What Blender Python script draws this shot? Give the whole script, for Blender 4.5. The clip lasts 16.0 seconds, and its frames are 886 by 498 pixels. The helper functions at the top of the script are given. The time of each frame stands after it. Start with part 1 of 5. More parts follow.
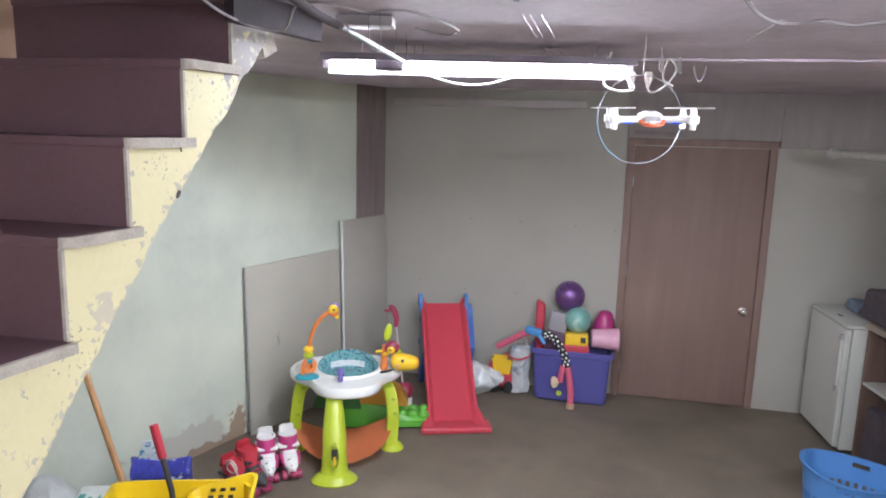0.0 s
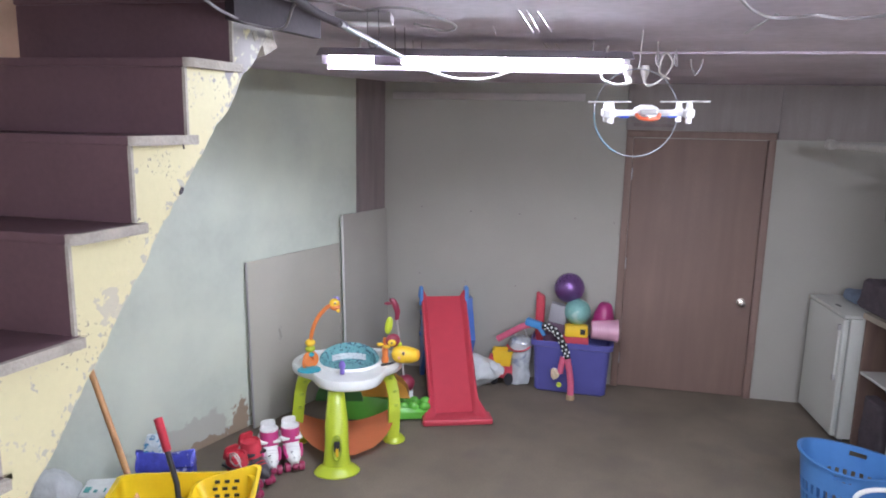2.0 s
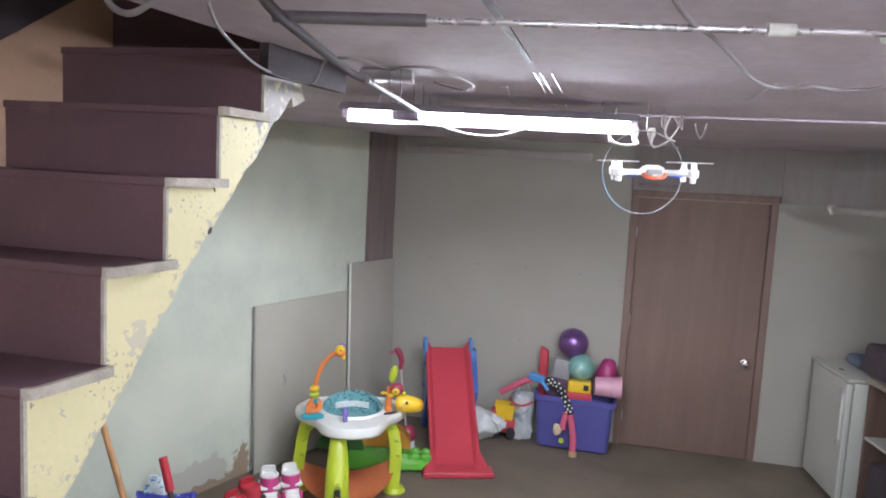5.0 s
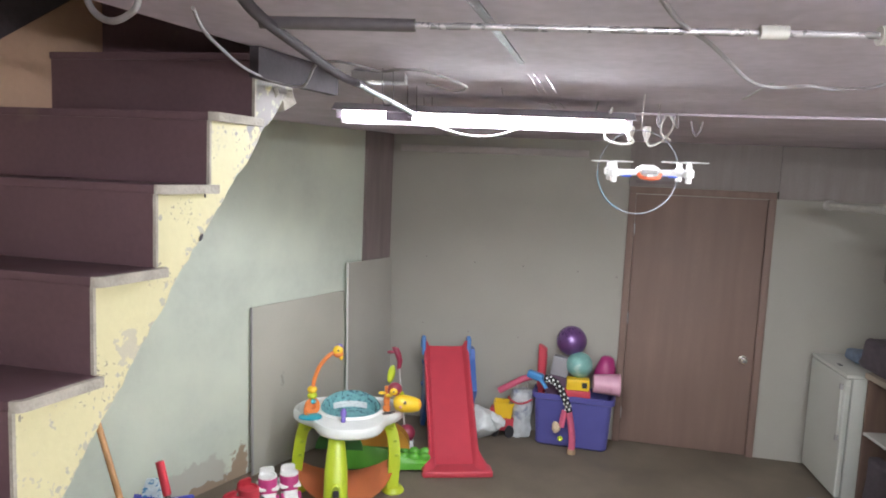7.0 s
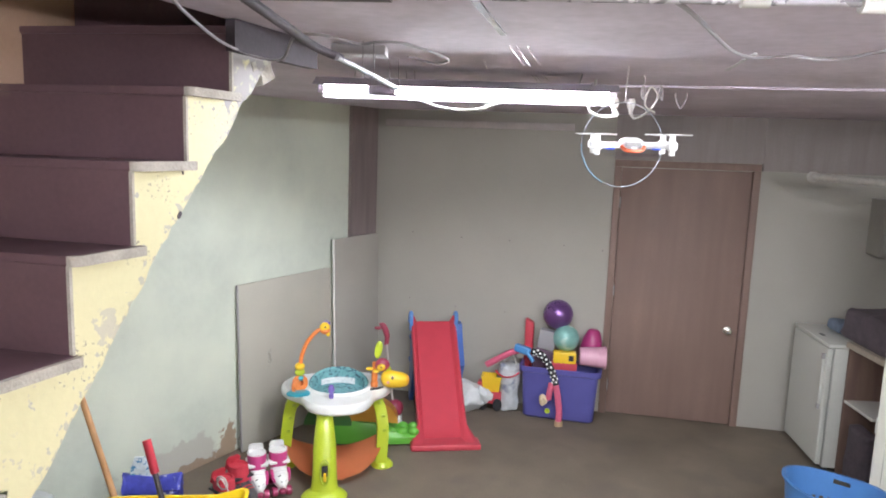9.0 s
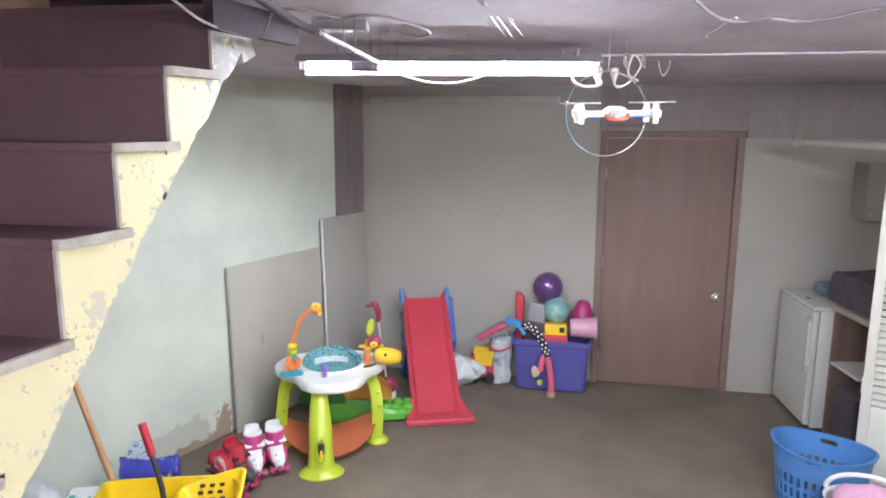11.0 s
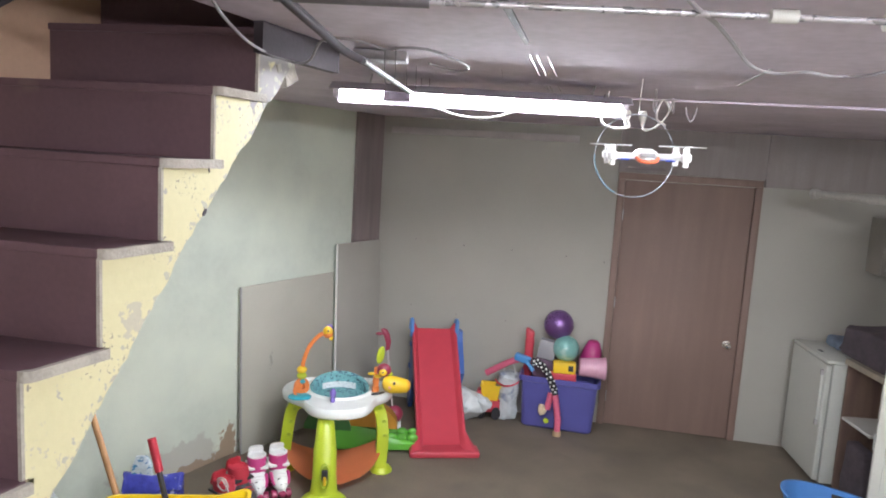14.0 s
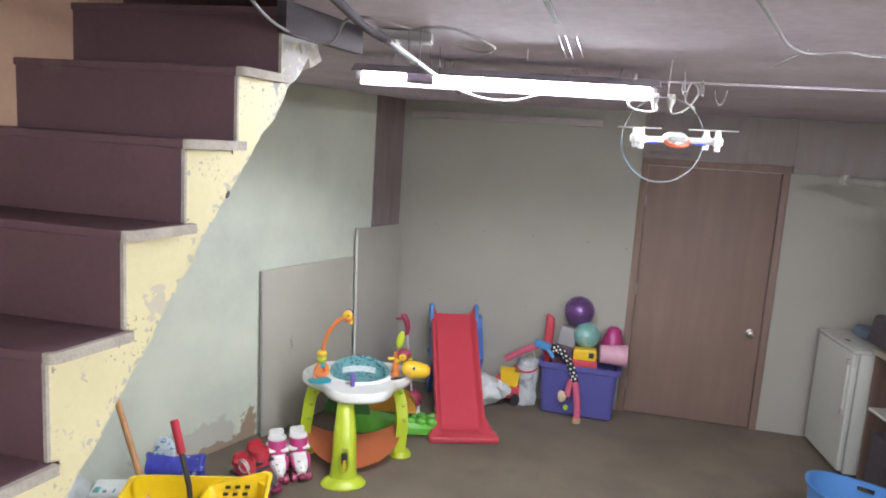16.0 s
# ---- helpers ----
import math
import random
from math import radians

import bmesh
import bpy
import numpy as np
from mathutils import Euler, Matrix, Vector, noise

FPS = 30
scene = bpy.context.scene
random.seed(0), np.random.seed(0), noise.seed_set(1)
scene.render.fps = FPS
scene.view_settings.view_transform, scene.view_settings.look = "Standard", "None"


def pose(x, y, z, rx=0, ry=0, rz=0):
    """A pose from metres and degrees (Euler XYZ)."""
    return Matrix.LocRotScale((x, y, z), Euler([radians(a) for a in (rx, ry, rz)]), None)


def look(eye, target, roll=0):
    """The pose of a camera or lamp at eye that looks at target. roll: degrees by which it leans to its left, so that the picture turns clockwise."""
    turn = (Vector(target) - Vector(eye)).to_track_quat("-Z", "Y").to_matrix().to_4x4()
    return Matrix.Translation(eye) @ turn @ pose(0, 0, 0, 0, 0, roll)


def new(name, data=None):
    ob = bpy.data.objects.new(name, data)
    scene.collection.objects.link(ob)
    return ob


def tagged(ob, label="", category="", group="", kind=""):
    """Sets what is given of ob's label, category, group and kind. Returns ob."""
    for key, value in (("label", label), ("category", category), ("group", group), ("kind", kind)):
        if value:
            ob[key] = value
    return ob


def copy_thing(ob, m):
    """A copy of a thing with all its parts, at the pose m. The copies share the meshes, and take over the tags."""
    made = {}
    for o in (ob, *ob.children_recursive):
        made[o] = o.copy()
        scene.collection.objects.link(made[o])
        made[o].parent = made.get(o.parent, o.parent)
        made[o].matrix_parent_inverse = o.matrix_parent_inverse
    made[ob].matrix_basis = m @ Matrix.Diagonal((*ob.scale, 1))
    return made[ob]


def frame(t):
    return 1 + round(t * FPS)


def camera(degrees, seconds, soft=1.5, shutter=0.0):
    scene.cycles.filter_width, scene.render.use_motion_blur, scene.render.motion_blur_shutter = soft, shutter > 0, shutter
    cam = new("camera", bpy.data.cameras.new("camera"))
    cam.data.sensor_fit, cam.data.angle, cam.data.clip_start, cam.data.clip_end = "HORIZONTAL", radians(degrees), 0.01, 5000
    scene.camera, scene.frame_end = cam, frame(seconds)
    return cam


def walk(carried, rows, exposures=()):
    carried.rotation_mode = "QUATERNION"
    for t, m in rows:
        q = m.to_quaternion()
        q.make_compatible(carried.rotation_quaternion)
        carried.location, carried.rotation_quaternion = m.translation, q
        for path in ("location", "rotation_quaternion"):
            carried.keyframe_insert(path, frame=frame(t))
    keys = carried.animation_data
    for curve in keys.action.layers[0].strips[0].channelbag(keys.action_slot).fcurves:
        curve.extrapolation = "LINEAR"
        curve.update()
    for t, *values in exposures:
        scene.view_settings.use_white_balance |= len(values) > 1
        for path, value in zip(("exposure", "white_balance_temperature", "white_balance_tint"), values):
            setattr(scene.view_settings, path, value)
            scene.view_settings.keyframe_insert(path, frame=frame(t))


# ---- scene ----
cam = camera(65.4, 16.0, soft=1.9)
PATH = [
    (0, (-0.326, -1.806, 2.139), (-1.045, 0.029, 1.797), 1.6),
    (0.5, (-0.316, -1.814, 2.134), (-1.097, -0.008, 1.776), 0.7),
    (1, (-0.335, -1.806, 2.136), (-1.132, -0.011, 1.757), 1.1),
    (1.5, (-0.328, -1.81, 2.137), (-1.092, 0.0, 1.762), 1.3),
    (2, (-0.313, -1.831, 2.146), (-1.031, 0.0, 1.784), 1.2),
    (2.5, (-0.298, -1.855, 2.149), (-0.984, -0.006, 1.816), 1.7),
    (3, (-0.282, -1.892, 2.151), (-0.964, -0.034, 1.86), 1.9),
    (3.5, (-0.284, -1.919, 2.153), (-1.001, -0.069, 1.896), 3.0),
    (3.7, (-0.304, -1.934, 2.119), (-1.046, -0.089, 1.91), 2.9),
    (6, (-0.31, -1.894, 2.153), (-1.05, -0.048, 1.944), 3.1),
    (6.5, (-0.309, -1.892, 2.154), (-1.06, -0.05, 1.945), 3.0),
    (7, (-0.303, -1.893, 2.158), (-1.04, -0.047, 1.938), 2.5),
    (7.5, (-0.304, -1.902, 2.16), (-1.05, -0.062, 1.924), 2.9),
    (8, (-0.316, -1.887, 2.161), (-1.042, -0.041, 1.901), 2.5),
    (8.5, (-0.313, -1.875, 2.16), (-1.004, -0.02, 1.878), 2.5),
    (9, (-0.294, -1.878, 2.156), (-0.993, -0.026, 1.867), 2.0),
    (9.2, (-0.294, -1.877, 2.146), (-1.018, -0.036, 1.852), 1.6),
    (11.3, (-0.281, -1.891, 2.145), (-0.936, -0.035, 1.79), 0.5),
    (11.5, (-0.27, -1.911, 2.156), (-0.934, -0.058, 1.802), 1.4),
    (12, (-0.288, -1.938, 2.156), (-0.98, -0.087, 1.848), 2.5),
    (12.5, (-0.299, -1.926, 2.15), (-0.969, -0.059, 1.894), 2.2),
    (13, (-0.311, -1.92, 2.15), (-0.973, -0.048, 1.915), 2.4),
    (13.5, (-0.327, -1.926, 2.146), (-0.992, -0.055, 1.908), 2.8),
    (14, (-0.343, -1.926, 2.141), (-1.031, -0.067, 1.88), 3.5),
    (14.5, (-0.355, -1.922, 2.14), (-1.059, -0.07, 1.864), 3.5),
    (15, (-0.374, -1.896, 2.133), (-1.09, -0.05, 1.852), 3.5),
    (15.5, (-0.37, -1.906, 2.131), (-1.097, -0.066, 1.841), 3.6),
    (16, (-0.37, -1.905, 2.133), (-1.102, -0.069, 1.827), 3.7),
]
EXPOSURES = [(0, 0.94, 6300, 12.5), (0.5, 0.84, 6400, 11), (1.5, 0.83, 6250, 12), (2, 0.88, 6050, 15), (2.5, 0.90, 6050, 17), (3.5, 0.83, 6050, 16),
             (6, 0.83, 6500, 9), (7, 0.93, 6600, 8.5), (8.5, 1.14, 6600, 10), (9.2, 1.15, 6500, 11), (11.5, 1.20, 6250, 13.5), (12.2, 1.03, 6300, 11.5), (14, 0.98, 6500, 10), (16, 0.97, 6500, 10)]
walk(cam, [(t, look(eye, target, roll)) for t, eye, target, roll in PATH], EXPOSURES)

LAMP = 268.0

# ---- light and exposure ----
world = bpy.data.worlds.new("world")
world.use_nodes = True
world.node_tree.nodes["Background"].inputs[0].default_value = (0.5, 0.52, 0.55, 1)
world.node_tree.nodes["Background"].inputs[1].default_value = 0.05
scene.world = world

TILT = 9.2                                  # the house stands turned by this much
U = Vector((math.cos(radians(TILT)), math.sin(radians(TILT)), 0))   # along the back wall
V = Vector((U.y, -U.x, 0))                  # from the back wall into the room
O = Vector((-0.973, 3.83, 0))               # foot of the door's outer left edge
CEIL = 2.47


def bw(u, v, z):
    """A place u metres along the back wall from the door, v metres out into the room."""
    return O + U * u + V * v + Vector((0, 0, z))


# ---- materials ----
def mat(name, color, rough=0.6, metal=0.0, scale=6.0, vary=0.12, bump=0.05, fine=60.0, second=None, amount=0.5,
        edge=0.08, coat=0.0, spots=None, emit=None, trans=0.0, alpha=1.0):
    m = bpy.data.materials.new(name)
    m.use_nodes = True
    nt = m.node_tree
    nodes, link = nt.nodes, nt.links.new
    b = nodes["Principled BSDF"]
    b.inputs["Metallic"].default_value = metal
    b.inputs["Coat Weight"].default_value = coat
    b.inputs["Transmission Weight"].default_value = trans
    b.inputs["Alpha"].default_value = alpha
    geo = nodes.new("ShaderNodeNewGeometry")
    big, small = nodes.new("ShaderNodeTexNoise"), nodes.new("ShaderNodeTexNoise")
    for n, s, d in ((big, scale, 5), (small, fine, 3)):
        n.inputs["Scale"].default_value, n.inputs["Detail"].default_value = s, d
        link(geo.outputs["Position"], n.inputs["Vector"])
    mix = nodes.new("ShaderNodeMath")
    mix.operation = "MULTIPLY_ADD"
    mix.inputs[1].default_value = 0.35
    link(small.outputs["Fac"], mix.inputs[0])
    half = nodes.new("ShaderNodeMath")
    half.operation, half.inputs[1].default_value = "MULTIPLY", 0.65
    link(big.outputs["Fac"], half.inputs[0])
    link(half.outputs[0], mix.inputs[2])
    ramp = nodes.new("ShaderNodeValToRGB")
    lo = [c * (1 - vary) for c in color]
    hi = [min(1, c * (1 + vary)) for c in color]
    ramp.color_ramp.elements[0].position, ramp.color_ramp.elements[1].position = 0.32, 0.68
    ramp.color_ramp.elements[0].color, ramp.color_ramp.elements[1].color = (*lo, 1), (*hi, 1)
    link(mix.outputs[0], ramp.inputs[0])
    col = ramp.outputs[0]
    if second:
        n2 = nodes.new("ShaderNodeTexNoise")
        n2.inputs["Scale"].default_value, n2.inputs["Detail"].default_value = spots or scale * 2.2, 8
        off = nodes.new("ShaderNodeVectorMath")
        off.operation, off.inputs[1].default_value = "ADD", (7.3, 2.1, 4.4)
        link(geo.outputs["Position"], off.inputs[0])
        link(off.outputs[0], n2.inputs["Vector"])
        r2 = nodes.new("ShaderNodeMapRange")
        r2.inputs["From Min"].default_value, r2.inputs["From Max"].default_value = amount, amount + edge
        link(n2.outputs["Fac"], r2.inputs["Value"])
        mx = nodes.new("ShaderNodeMix")
        mx.data_type = "RGBA"
        link(r2.outputs[0], mx.inputs["Factor"])
        link(col, mx.inputs["A"])
        mx.inputs["B"].default_value = (*second, 1)
        col = mx.outputs["Result"]
    link(col, b.inputs["Base Color"])
    rr = nodes.new("ShaderNodeMapRange")
    rr.inputs["To Min"].default_value, rr.inputs["To Max"].default_value = max(0.03, rough - 0.1), min(1, rough + 0.1)
    link(mix.outputs[0], rr.inputs["Value"])
    link(rr.outputs[0], b.inputs["Roughness"])
    if bump:
        bp = nodes.new("ShaderNodeBump")
        bp.inputs["Strength"].default_value, bp.inputs["Distance"].default_value = min(1, bump * 4), 0.01
        link(mix.outputs[0], bp.inputs["Height"])
        link(bp.outputs[0], b.inputs["Normal"])
    if emit:
        b.inputs["Emission Color"].default_value = (*emit[:3], 1)
        b.inputs["Emission Strength"].default_value = emit[3]
    return m


def plastic(name, color, rough=0.35, vary=0.06):
    return mat(name, color, rough, scale=9, vary=vary, bump=0.012, fine=120, coat=0.15)


def masked(m, centre, size, color, rough_edge=9.0, power=1.0):
    """A stain or bare patch with a ragged outline round a place, laid over the colour of m."""
    nt = m.node_tree
    nodes, link = nt.nodes, nt.links.new
    b = nodes["Principled BSDF"]
    old = b.inputs["Base Color"].links[0].from_socket
    geo = nodes.new("ShaderNodeNewGeometry")
    mp = nodes.new("ShaderNodeVectorMath")
    mp.operation, mp.inputs[1].default_value = "SUBTRACT", centre
    link(geo.outputs["Position"], mp.inputs[0])
    sc = nodes.new("ShaderNodeVectorMath")
    sc.operation, sc.inputs[1].default_value = "DIVIDE", size
    link(mp.outputs[0], sc.inputs[0])
    ln = nodes.new("ShaderNodeVectorMath")
    ln.operation = "LENGTH"
    link(sc.outputs[0], ln.inputs[0])
    n = nodes.new("ShaderNodeTexNoise")
    n.inputs["Scale"].default_value, n.inputs["Detail"].default_value = rough_edge, 8
    link(geo.outputs["Position"], n.inputs["Vector"])
    ad = nodes.new("ShaderNodeMath")
    ad.operation, ad.inputs[1].default_value = "MULTIPLY_ADD", 1.6 * power
    link(n.outputs["Fac"], ad.inputs[0])
    link(ln.outputs["Value"], ad.inputs[2])
    r = nodes.new("ShaderNodeMapRange")
    r.inputs["From Min"].default_value, r.inputs["From Max"].default_value = 1.72, 1.60
    link(ad.outputs[0], r.inputs["Value"])
    mx = nodes.new("ShaderNodeMix")
    mx.data_type = "RGBA"
    link(r.outputs[0], mx.inputs["Factor"])
    link(old, mx.inputs["A"])
    mx.inputs["B"].default_value = (*color, 1)
    link(mx.outputs["Result"], b.inputs["Base Color"])
    return m


def chipped(m, color, fine, fine_lo, broad, broad_lo):
    """Small chips where paint has flaked off, thick in some stretches and absent in others."""
    nt = m.node_tree
    nodes, link = nt.nodes, nt.links.new
    b = nodes["Principled BSDF"]
    old = b.inputs["Base Color"].links[0].from_socket
    geo = nodes.new("ShaderNodeNewGeometry")
    facs = []
    for scale, lo, soft_edge in ((fine, fine_lo, 0.015), (broad, broad_lo, 0.06)):
        n = nodes.new("ShaderNodeTexNoise")
        n.inputs["Scale"].default_value, n.inputs["Detail"].default_value = scale, 6
        link(geo.outputs["Position"], n.inputs["Vector"])
        r = nodes.new("ShaderNodeMapRange")
        r.inputs["From Min"].default_value, r.inputs["From Max"].default_value = lo, lo + soft_edge
        link(n.outputs["Fac"], r.inputs["Value"])
        facs.append(r.outputs[0])
    mul = nodes.new("ShaderNodeMath")
    mul.operation = "MULTIPLY"
    link(facs[0], mul.inputs[0]), link(facs[1], mul.inputs[1])
    mx = nodes.new("ShaderNodeMix")
    mx.data_type = "RGBA"
    link(mul.outputs[0], mx.inputs["Factor"])
    link(old, mx.inputs["A"])
    mx.inputs["B"].default_value = (*color, 1)
    link(mx.outputs["Result"], b.inputs["Base Color"])
    return m


def grained(name, dark, light, rough=0.45, stretch=(14, 14, 1.2)):
    """Wood with its grain along z."""
    m = mat(name, light, rough, scale=3, vary=0.1, bump=0.02)
    nt = m.node_tree
    nodes, link = nt.nodes, nt.links.new
    b = nodes["Principled BSDF"]
    old = b.inputs["Base Color"].links[0].from_socket
    geo = nodes.new("ShaderNodeNewGeometry")
    s = nodes.new("ShaderNodeVectorMath")
    s.operation, s.inputs[1].default_value = "MULTIPLY", stretch
    link(geo.outputs["Position"], s.inputs[0])
    n = nodes.new("ShaderNodeTexNoise")
    n.inputs["Scale"].default_value, n.inputs["Detail"].default_value = 1.3, 7
    link(s.outputs[0], n.inputs["Vector"])
    r = nodes.new("ShaderNodeMapRange")
    r.inputs["From Min"].default_value, r.inputs["From Max"].default_value = 0.35, 0.7
    link(n.outputs["Fac"], r.inputs["Value"])
    mx = nodes.new("ShaderNodeMix")
    mx.data_type = "RGBA"
    link(r.outputs[0], mx.inputs["Factor"])
    link(old, mx.inputs["A"])
    mx.inputs["B"].default_value = (*dark, 1)
    link(mx.outputs["Result"], b.inputs["Base Color"])
    return m


M_FLOOR = mat("floor_concrete", (0.162, 0.132, 0.098), 0.75, scale=2.2, vary=0.25, bump=0.08, fine=90,
              second=(0.13, 0.107, 0.086), amount=0.50, edge=0.3, spots=3.5)
M_BACK = mat("painted_board", (0.36, 0.342, 0.302), 0.7, scale=1.5, vary=0.06, bump=0.02, fine=140)
M_PLASTER = mat("old_plaster", (0.565, 0.61, 0.53), 0.8, scale=1.2, vary=0.07, bump=0.07, fine=22,
                second=(0.69, 0.735, 0.62), amount=0.36, edge=0.3, spots=1.5)
masked(M_PLASTER, (-3.31, 1.42, -0.02), (0.4, 0.50, 0.27), (0.50, 0.50, 0.44))
masked(M_PLASTER, (-3.24, 1.86, 0.02), (0.4, 0.11, 0.20), (0.36, 0.27, 0.19), 18)
masked(M_PLASTER, (-3.26, 1.60, 0.0), (0.4, 0.25, 0.07), (0.33, 0.25, 0.18), 14)
M_WALL = mat("plain_wall", (0.50, 0.46, 0.38), 0.75, scale=2, vary=0.08, bump=0.03)
M_SHAFT = mat("stairwell_paint", (0.48, 0.31, 0.215), 0.7, scale=2, vary=0.08, bump=0.03)
M_CEIL = mat("dark_ceiling", (0.56, 0.50, 0.57), 0.85, scale=2.5, vary=0.18, bump=0.02, fine=25)
# near black: small holes, a pipe, and added boards that stand in for shade
M_NEARBLACK = mat("near_black", (0.062, 0.050, 0.060), 0.85, scale=6, vary=0.3, bump=0.05)
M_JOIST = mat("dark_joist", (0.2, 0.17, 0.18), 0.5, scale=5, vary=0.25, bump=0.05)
M_CREAM = mat("cream_paint", (0.63, 0.58, 0.35), 0.6, scale=3, vary=0.05, bump=0.04, fine=50,
              second=(0.40, 0.38, 0.33), amount=0.69, edge=0.012, spots=18)
chipped(M_CREAM, (0.52, 0.48, 0.36), 70, 0.59, 6.5, 0.56)
chipped(M_CREAM, (0.30, 0.27, 0.22), 90, 0.60, 8.0, 0.54)
masked(M_CREAM, (-1.52, -0.05, 2.36), (0.4, 0.42, 0.30), (0.29, 0.27, 0.26), 26, 1.15)
masked(M_CREAM, (-1.5, -0.756, 1.743), (0.3, 0.05, 0.06), (0.50, 0.465, 0.36), 60, 1.35)


def edge_peel(m, color):
    """Paint gone in ragged flakes along the lower edge of the stairs' side."""
    nt = m.node_tree
    nodes, link = nt.nodes, nt.links.new
    b = nodes["Principled BSDF"]
    old = b.inputs["Base Color"].links[0].from_socket
    geo, xyz = nodes.new("ShaderNodeNewGeometry"), nodes.new("ShaderNodeSeparateXYZ")
    link(geo.outputs["Position"], xyz.inputs[0])
    heights = []
    for slope in (1.28, 1.115):
        ma = nodes.new("ShaderNodeMath")
        ma.operation = "MULTIPLY_ADD"
        ma.inputs[1].default_value, ma.inputs[2].default_value = -slope, -1.8886 - 0.6 * slope
        link(xyz.outputs["Y"], ma.inputs[0])
        ad = nodes.new("ShaderNodeMath")
        link(ma.outputs[0], ad.inputs[0]), link(xyz.outputs["Z"], ad.inputs[1])
        heights.append(ad.outputs[0])
    top = nodes.new("ShaderNodeMath")
    top.operation = "MAXIMUM"
    link(heights[0], top.inputs[0]), link(heights[1], top.inputs[1])
    n = nodes.new("ShaderNodeTexNoise")
    n.inputs["Scale"].default_value, n.inputs["Detail"].default_value = 44, 7
    link(geo.outputs["Position"], n.inputs["Vector"])
    fall = nodes.new("ShaderNodeMath")
    fall.operation, fall.inputs[1].default_value = "MULTIPLY_ADD", -2.6
    link(top.outputs[0], fall.inputs[0]), link(n.outputs["Fac"], fall.inputs[2])
    r = nodes.new("ShaderNodeMapRange")
    r.inputs["From Min"].default_value, r.inputs["From Max"].default_value = 0.515, 0.535
    link(fall.outputs[0], r.inputs["Value"])
    mx = nodes.new("ShaderNodeMix")
    mx.data_type = "RGBA"
    link(r.outputs[0], mx.inputs["Factor"]), link(old, mx.inputs["A"])
    mx.inputs["B"].default_value = (*color, 1)
    link(mx.outputs["Result"], b.inputs["Base Color"])
    return m


edge_peel(M_CREAM, (0.44, 0.42, 0.34))
M_MAROON = mat("maroon_paint", (0.122, 0.069, 0.081), 0.5, scale=4, vary=0.16, bump=0.03, fine=70,
               second=(0.15, 0.095, 0.095), amount=0.66, edge=0.1, spots=9)
M_STONE = mat("worn_tread_end", (0.40, 0.365, 0.315), 0.8, scale=14, vary=0.22, bump=0.15, fine=120)
M_PANEL = mat("grey_board", (0.44, 0.425, 0.365), 0.75, scale=1.6, vary=0.1, bump=0.015, fine=150)
masked(M_PANEL, (-3.21, 2.2, 0.62), (0.3, 0.03, 0.09), (0.34, 0.33, 0.285), 55, 1.4)
# the same grey board, darkened for the shade on the taller sheet
M_PANEL_SHADED = mat("shaded_grey_board", (0.36, 0.343, 0.305), 0.75, scale=1.6, vary=0.1, bump=0.015, fine=150)
M_WHITE_EDGE = mat("white_edge", (0.78, 0.77, 0.74), 0.6, scale=10, vary=0.06)
M_BROWNPOST = grained("brown_post", (0.19, 0.15, 0.15), (0.235, 0.19, 0.185), 0.6)
M_DOOR = grained("brown_door_veneer", (0.188, 0.121, 0.098), (0.214, 0.140, 0.114), 0.62, (9, 9, 0.7))
M_DOORFRAME = grained("door_frame_wood", (0.188, 0.121, 0.098), (0.222, 0.146, 0.119), 0.62)
M_CHROME = mat("chrome", (0.75, 0.74, 0.72), 0.18, 1.0, bump=0.0, vary=0.04)
M_STEEL = mat("galvanised_steel", (0.42, 0.42, 0.43), 0.45, 0.8, scale=25, vary=0.2, bump=0.02)
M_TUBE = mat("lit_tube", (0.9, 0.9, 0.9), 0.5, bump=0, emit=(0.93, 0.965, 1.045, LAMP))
M_LAMPBODY = mat("lamp_body_enamel", (0.30, 0.27, 0.30), 0.45, bump=0.01, vary=0.05)
M_WCABLE = mat("white_cable", (0.52, 0.50, 0.47), 0.5, scale=20, vary=0.08, bump=0.01)
M_GCABLE = mat("grey_cable", (0.36, 0.34, 0.34), 0.55, scale=20, vary=0.12, bump=0.01)
M_TAPE = mat("paper_tape", (0.55, 0.54, 0.50), 0.7, scale=20, vary=0.08)
M_PIPE = mat("dark_painted_pipe", (0.15, 0.135, 0.147), 0.35, 0.3, scale=12, vary=0.2, bump=0.02)
M_LAG = mat("pipe_lagging", (0.41, 0.39, 0.355), 0.8, scale=25, vary=0.12, bump=0.2)
M_DIMCABLE = mat("dusty_cable", (0.27, 0.25, 0.26), 0.6, scale=20, vary=0.12, bump=0.01)
M_PALEPIPE = mat("pale_metal_pipe", (0.52, 0.50, 0.52), 0.28, 0.6, scale=14, vary=0.15, bump=0.02)
M_CONDUIT = mat("dusty_conduit", (0.15, 0.143, 0.15), 0.6, 0.4, scale=25, vary=0.25, bump=0.03)
M_HOOP = mat("hoop_plastic", (0.25, 0.265, 0.29), 0.4, scale=5, vary=0.1, bump=0.0)
M_HOOPB = plastic("hoop_blue", (0.19, 0.31, 0.40))


# ---- mesh helpers ----
def box(bm, lo, hi, m=None, bevel=0.0, seg=2):
    lo, hi = Vector(lo), Vector(hi)
    made = bmesh.ops.create_cube(bm, size=1.0)["verts"]
    t = Matrix.Translation((lo + hi) / 2) @ Matrix.Diagonal((*(hi - lo), 1))
    bmesh.ops.transform(bm, matrix=(m or Matrix()) @ t, verts=made)
    if bevel:
        es = list({e for v in made for e in v.link_edges})
        bmesh.ops.bevel(bm, geom=es, offset=bevel, segments=seg, profile=0.6, affect="EDGES")
    return bm


